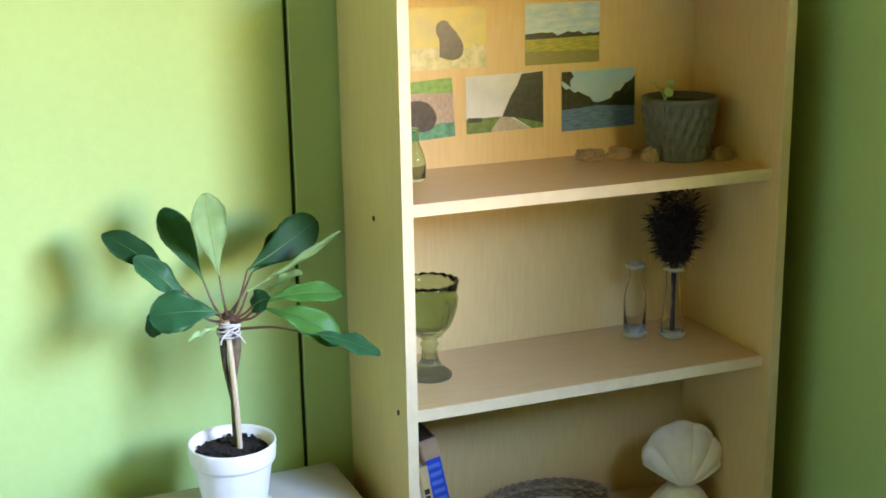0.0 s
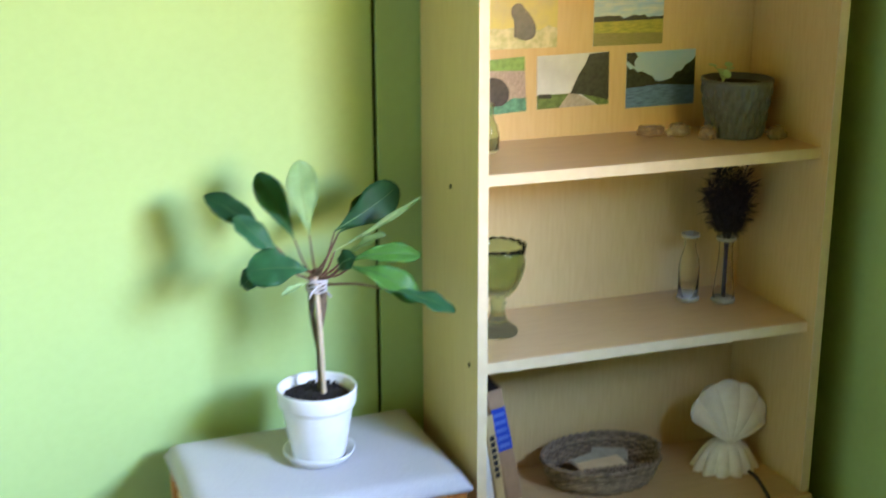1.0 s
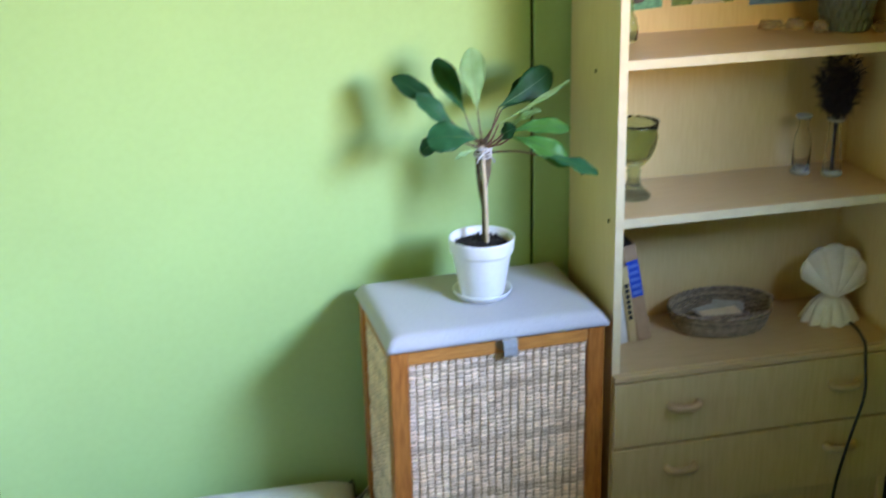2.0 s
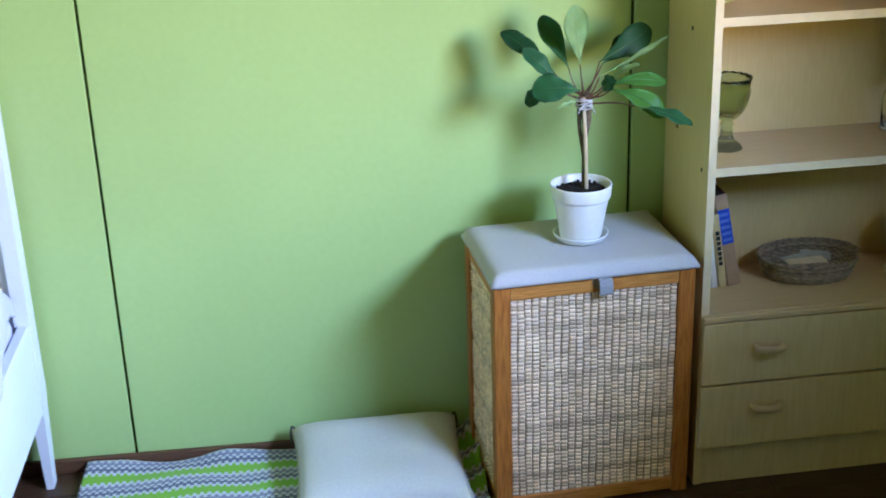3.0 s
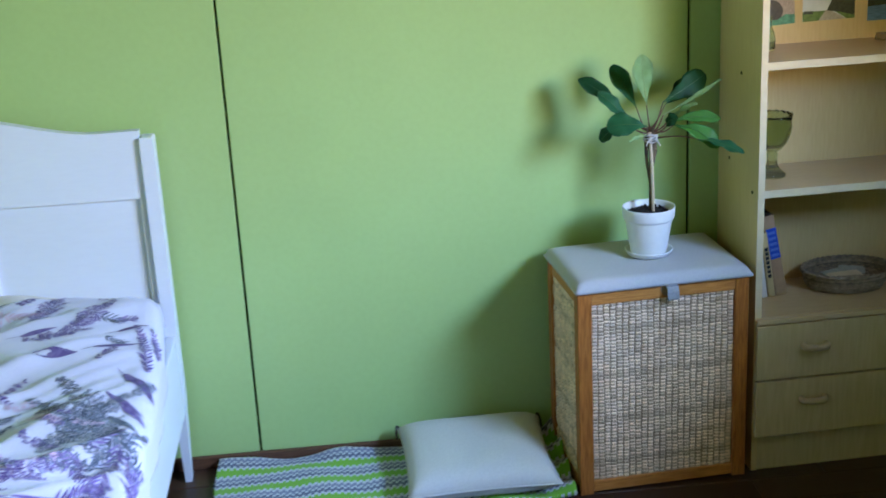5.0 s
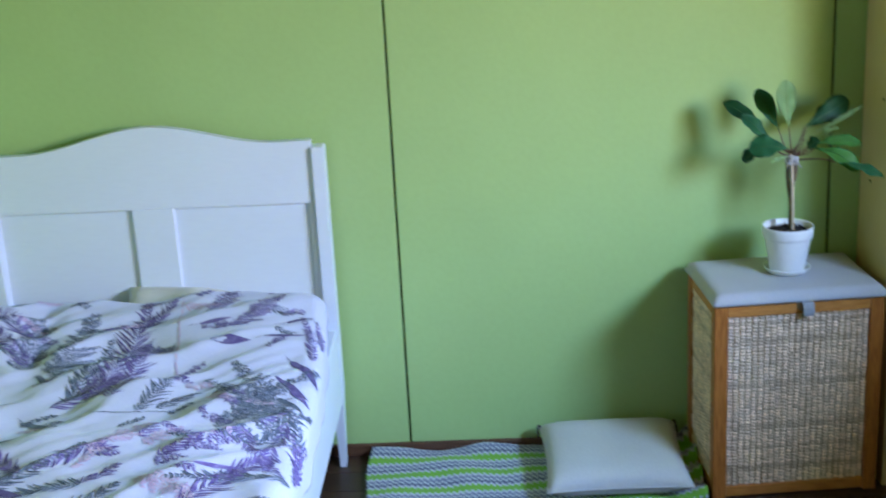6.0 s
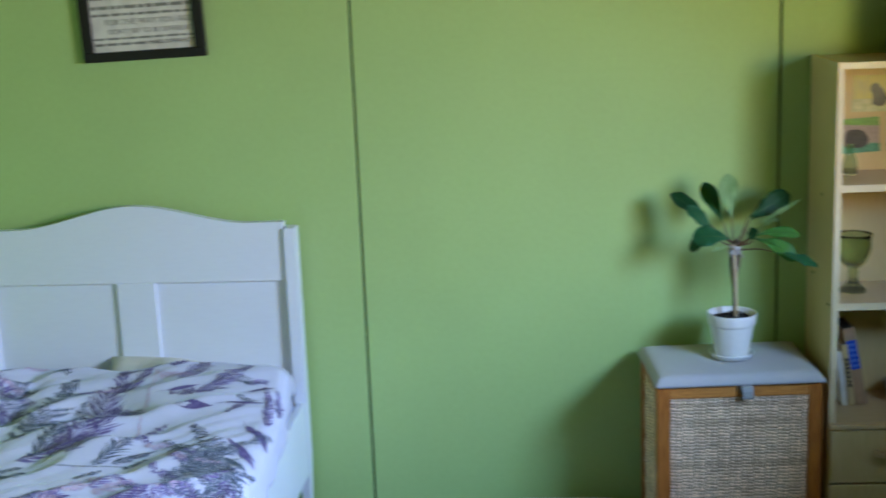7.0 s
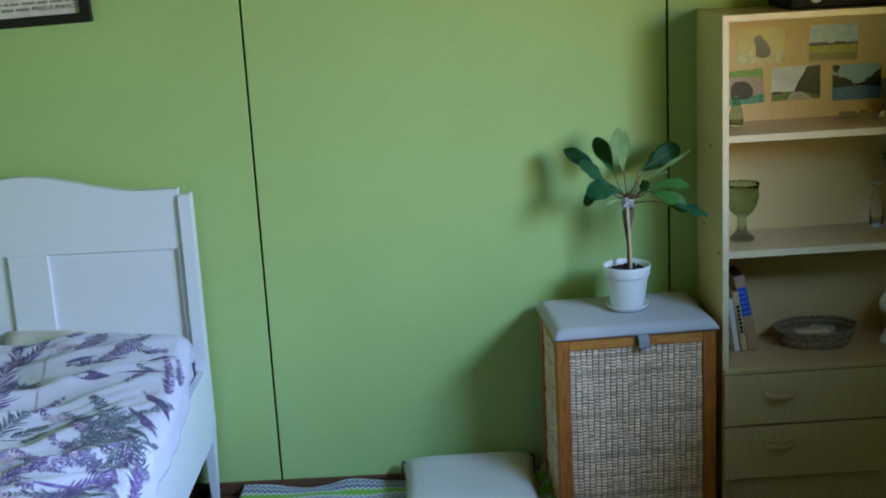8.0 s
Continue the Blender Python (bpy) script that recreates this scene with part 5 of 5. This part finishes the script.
    frond_at("purple", 0.99, -1.0, 1.0, -1.2, 0.04)
    for k in range(70):
        s, y, a = rng.uniform(0.03, 0.92), rng.uniform(-1.2, -0.14), rng.uniform(-0.6, 1.2)
        ln = rng.uniform(0.05, 0.11)
        nm = ("purple", "slate", "slate", "purple", "pink")[k % 5]
        (feather_at if k % 2 else frond_at)(nm, s, y, s + ln * math.cos(a), y + ln * math.sin(a), rng.uniform(0.022, 0.04))
    # the printed pattern goes on over the rest of the duvet
    k = 0
    y = -1.22
    while y > -1.9:
        s = rng.uniform(0.02, 0.12)
        while s < 1.05:
            nm = ("purple", "slate", "purple", "slate", "pink")[k % 5]
            a = rng.uniform(-0.6, 1.0) + (math.pi if rng.random() < 0.35 else 0)
            dx, dy = math.cos(a), math.sin(a)
            ln = rng.uniform(0.14, 0.26)
            if k % 3 == 0:
                feather_at(nm, s, y, s + dx * ln, y + dy * ln, rng.uniform(0.045, 0.08))
            elif k % 3 == 1:
                frond_at(nm, s, y, s + dx * ln, y + dy * ln, rng.uniform(0.05, 0.08))
            else:
                leaf_at(nm, s, y, s + dx * 0.08, y + dy * 0.08, 0.02)
            k += 1
            s += rng.uniform(0.11, 0.19)
        y -= rng.uniform(0.075, 0.10)
    for nm, lab, m in (("purple", "purple fern print", PURPLE), ("slate", "slate-grey fern print", SLATE), ("pink", "pale pink fern print", PINK)):
        part("fern_print", inks[nm], m, d, lab, smooth=True, kind="stuff")

    # soft toy on the bed
    z0 = height(-2.02, -1.10) - 0.004
    bm = bmesh.new()
    for (x, y, z, a, b, c) in ((-2.045, -1.160, 0.028, 0.060, 0.055, 0.036), (-1.998, -1.120, 0.020, 0.026, 0.030, 0.022), (-2.07, -1.215, 0.036, 0.050, 0.050, 0.036)):
        bmesh.ops.create_icosphere(bm, subdivisions=3, radius=1.0, matrix=pose(x, y, z0 + z) @ Matrix.Diagonal((a, b, c, 1)))
    nw = len(bm.faces)
    for (x, y, z, a, b, c) in ((-2.044, -1.100, 0.046, 0.060, 0.048, 0.036), (-2.10, -1.19, 0.062, 0.048, 0.048, 0.040)):
        bmesh.ops.create_icosphere(bm, subdivisions=3, radius=1.0, matrix=pose(x, y, z0 + z) @ Matrix.Diagonal((a, b, c, 1)))
    bm.faces.ensure_lookup_table()
    for f in bm.faces[nw:]:
        f.material_index = 1
    for v in bm.verts:
        v.co += 0.004 * Vector((noise.noise(v.co * 40), noise.noise(v.co * 40 + Vector((9, 0, 0))), noise.noise(v.co * 40 + Vector((0, 9, 0)))))
    tagged(part("soft_toy", bm, (FURW, FURB), smooth=True), "brown and white plush toy lying on the duvet", "toy")


bedding()


# ---- rug and floor cushion ----
def rug():
    bm = bmesh.new()
    nx, ny = 120, 44
    x0, x1, y0, y1 = -1.318, -0.384, -0.366, -0.017
    g = []
    for lay in (0, 1):
        gg = []
        for j in range(ny + 1):
            row = []
            for i in range(nx + 1):
                u, v = i / nx, j / ny
                x = x0 + (x1 - x0) * u + 0.006 * math.sin(v * 7) * (1 - u)
                y = y0 + (y1 - y0) * v - 0.010 * (1 - u) * (1 - v) + 0.004 * math.sin(u * 21) * (1 - v)
                rise = max(0, noise.noise((x * 5.5, y * 4.0, 7.0))) * 0.030 + 0.004 * math.sin(x * 30) * v
                back = 0.020 * max(0, v - 0.72) / 0.28 * (0.5 + 0.5 * math.sin(x * 19 + 1.0))
                bunch = 0.075 * max(0.0, (u - 0.91) / 0.09) ** 1.3 * (0.25 + 0.75 * v) * (0.75 + 0.35 * math.sin(v * 23))
                z = 0.001 + bunch * 0.8 if lay == 0 else 0.012 + max(0, rise) + back + bunch
                row.append(bm.verts.new((x, y, z)))
            gg.append(row)
        g.append(gg)
        for j in range(ny):
            for i in range(nx):
                f = (gg[j][i], gg[j][i + 1], gg[j + 1][i + 1], gg[j + 1][i])
                bm.faces.new(f if lay else f[::-1])
    a, b = g
    for i in range(nx):
        bm.faces.new((a[0][i], a[0][i + 1], b[0][i + 1], b[0][i]))
        bm.faces.new((a[ny][i + 1], a[ny][i], b[ny][i], b[ny][i + 1]))
    for j in range(ny):
        bm.faces.new((a[j + 1][0], a[j][0], b[j][0], b[j + 1][0]))
        bm.faces.new((a[j][nx], a[j + 1][nx], b[j + 1][nx], b[j][nx]))
    ob = part("rug", bm, RUG, smooth=True)
    tagged(ob, "green, grey and white striped woven rug on the floor", "rug")


rug()


def floor_cushion():
    bm = pillow_mesh((0, 0, 0), 0.194, 0.176, 0.046, 5.0, 40, 0.006, 2)
    c = thing("floor_cushion", "cream cotton floor cushion lying on the striped rug", "cushion", (-0.622, -0.212, 0.07))
    m = pose(-0.622, -0.206, 0.071, 4.5, 0, 1.0)
    bmesh.ops.transform(bm, matrix=m, verts=bm.verts)
    part("cover", bm, CUSH, c, smooth=True)
    pts = []
    for k in range(160):
        t = k / 160 * 4
        e, f = int(t), 2 * (t - int(t)) - 1
        u, v = ((f, -1), (1, f), (-f, 1), (-1, -f))[e]
        pts.append(m @ Vector((0.1955 * u * (1 - 0.05 * (1 - v * v)), 0.1775 * v * (1 - 0.05 * (1 - u * u)), 0.0)))
    bm = bmesh.new()
    ring_tube(bm, pts, 0.0022, 6)
    part("seam_piping", bm, CUSH, c, smooth=True)
    for x in (-1, 1):
        q = m @ Vector((0.191 * x, 0.173, 0))
        bm = add_tube(bmesh.new(), spline([q, q + Vector((0.006 * x, 0.004, 0.004)), q + Vector((0.009 * x, -0.012, -0.004)), q + Vector((0.008 * x, -0.04, -0.012))], 5), 0.0034, 6)
        part("corner_tie", bm, PIPE, c, "dark corner tie", smooth=True)


floor_cushion()


# ---- framed text print ----
def text_picture():
    w, h, z0 = 0.359, 0.50, 1.447
    f = thing("framed_print", "black framed print with lines of text hanging on the wall", "picture", (-1.793, -0.001, z0))
    t = 0.030
    parts = []
    parts.append(part("frame_bar", box(-w / 2, w / 2, -0.022, 0.0, 0, t - 0.003, 0.002), BLACKW, f))
    parts.append(part("frame_bar", box(-w / 2, w / 2, -0.022, 0.0, h - t, h, 0.002), BLACKW, f))
    for s in (-1, 1):
        a, b = sorted((s * w / 2, s * (w / 2 - t)))
        parts.append(part("frame_bar", box(a, b, -0.022, 0.0, t - 0.0029, h - t - 0.0001, 0.002), BLACKW, f))
    sheet = part("print_sheet", box(-w / 2 + t, w / 2 - t, -0.010, -0.006, t - 0.003, h - t), PAPER, f, "white sheet with grey and black lettering")
    parts.append(sheet)
    hw = w / 2 - t - 0.004
    rows = [(0.018, 0.012, "bar"), (0.034, 0.010, "bar"), (0.1015, 0.012, "bar"), (0.122, 0.016, "bar"), (0.148, 0.012, "bar"), (0.172, 0.020, "bar"), (0.205, 0.012, "bar"), (0.232, 0.016, "bar")]
    rng = random.Random(5)
    for z, hh, _ in rows:
        x = -hw
        while x < (hw if z > 0.02 else -0.01):
            l = rng.uniform(0.012, 0.040)
            parts.append(part("text_bar", box(x, min(x + l, hw), -0.0108, -0.0101, t + z - hh * 0.30, t + z + hh * 0.30), INKG, sheet))
            x += l + 0.006
    for q in parts:
        q.matrix_parent_inverse = Matrix.Identity(4)
    for txt, z, size, m, st in (("FOR THE WAY YOU ARE", 0.072, 0.0235, INKG, 0.98), ("DON'T TRY TO BE DIFFERENT", 0.047, 0.0195, INKG, 0.94), ("MAKE IT PERFECT", 0.0125, 0.0165, INK, 1.0)):
        o = words(txt, size, m, sheet, (hw, -0.0106, t + z), (90, 0, 0), "RIGHT", st)
        o.matrix_parent_inverse = Matrix.Identity(4)
    f.matrix_basis = f.matrix_basis @ pose(0, 0, 0, 0, -1.75, 0)


text_picture()

# ---- floor planks ----
floor()
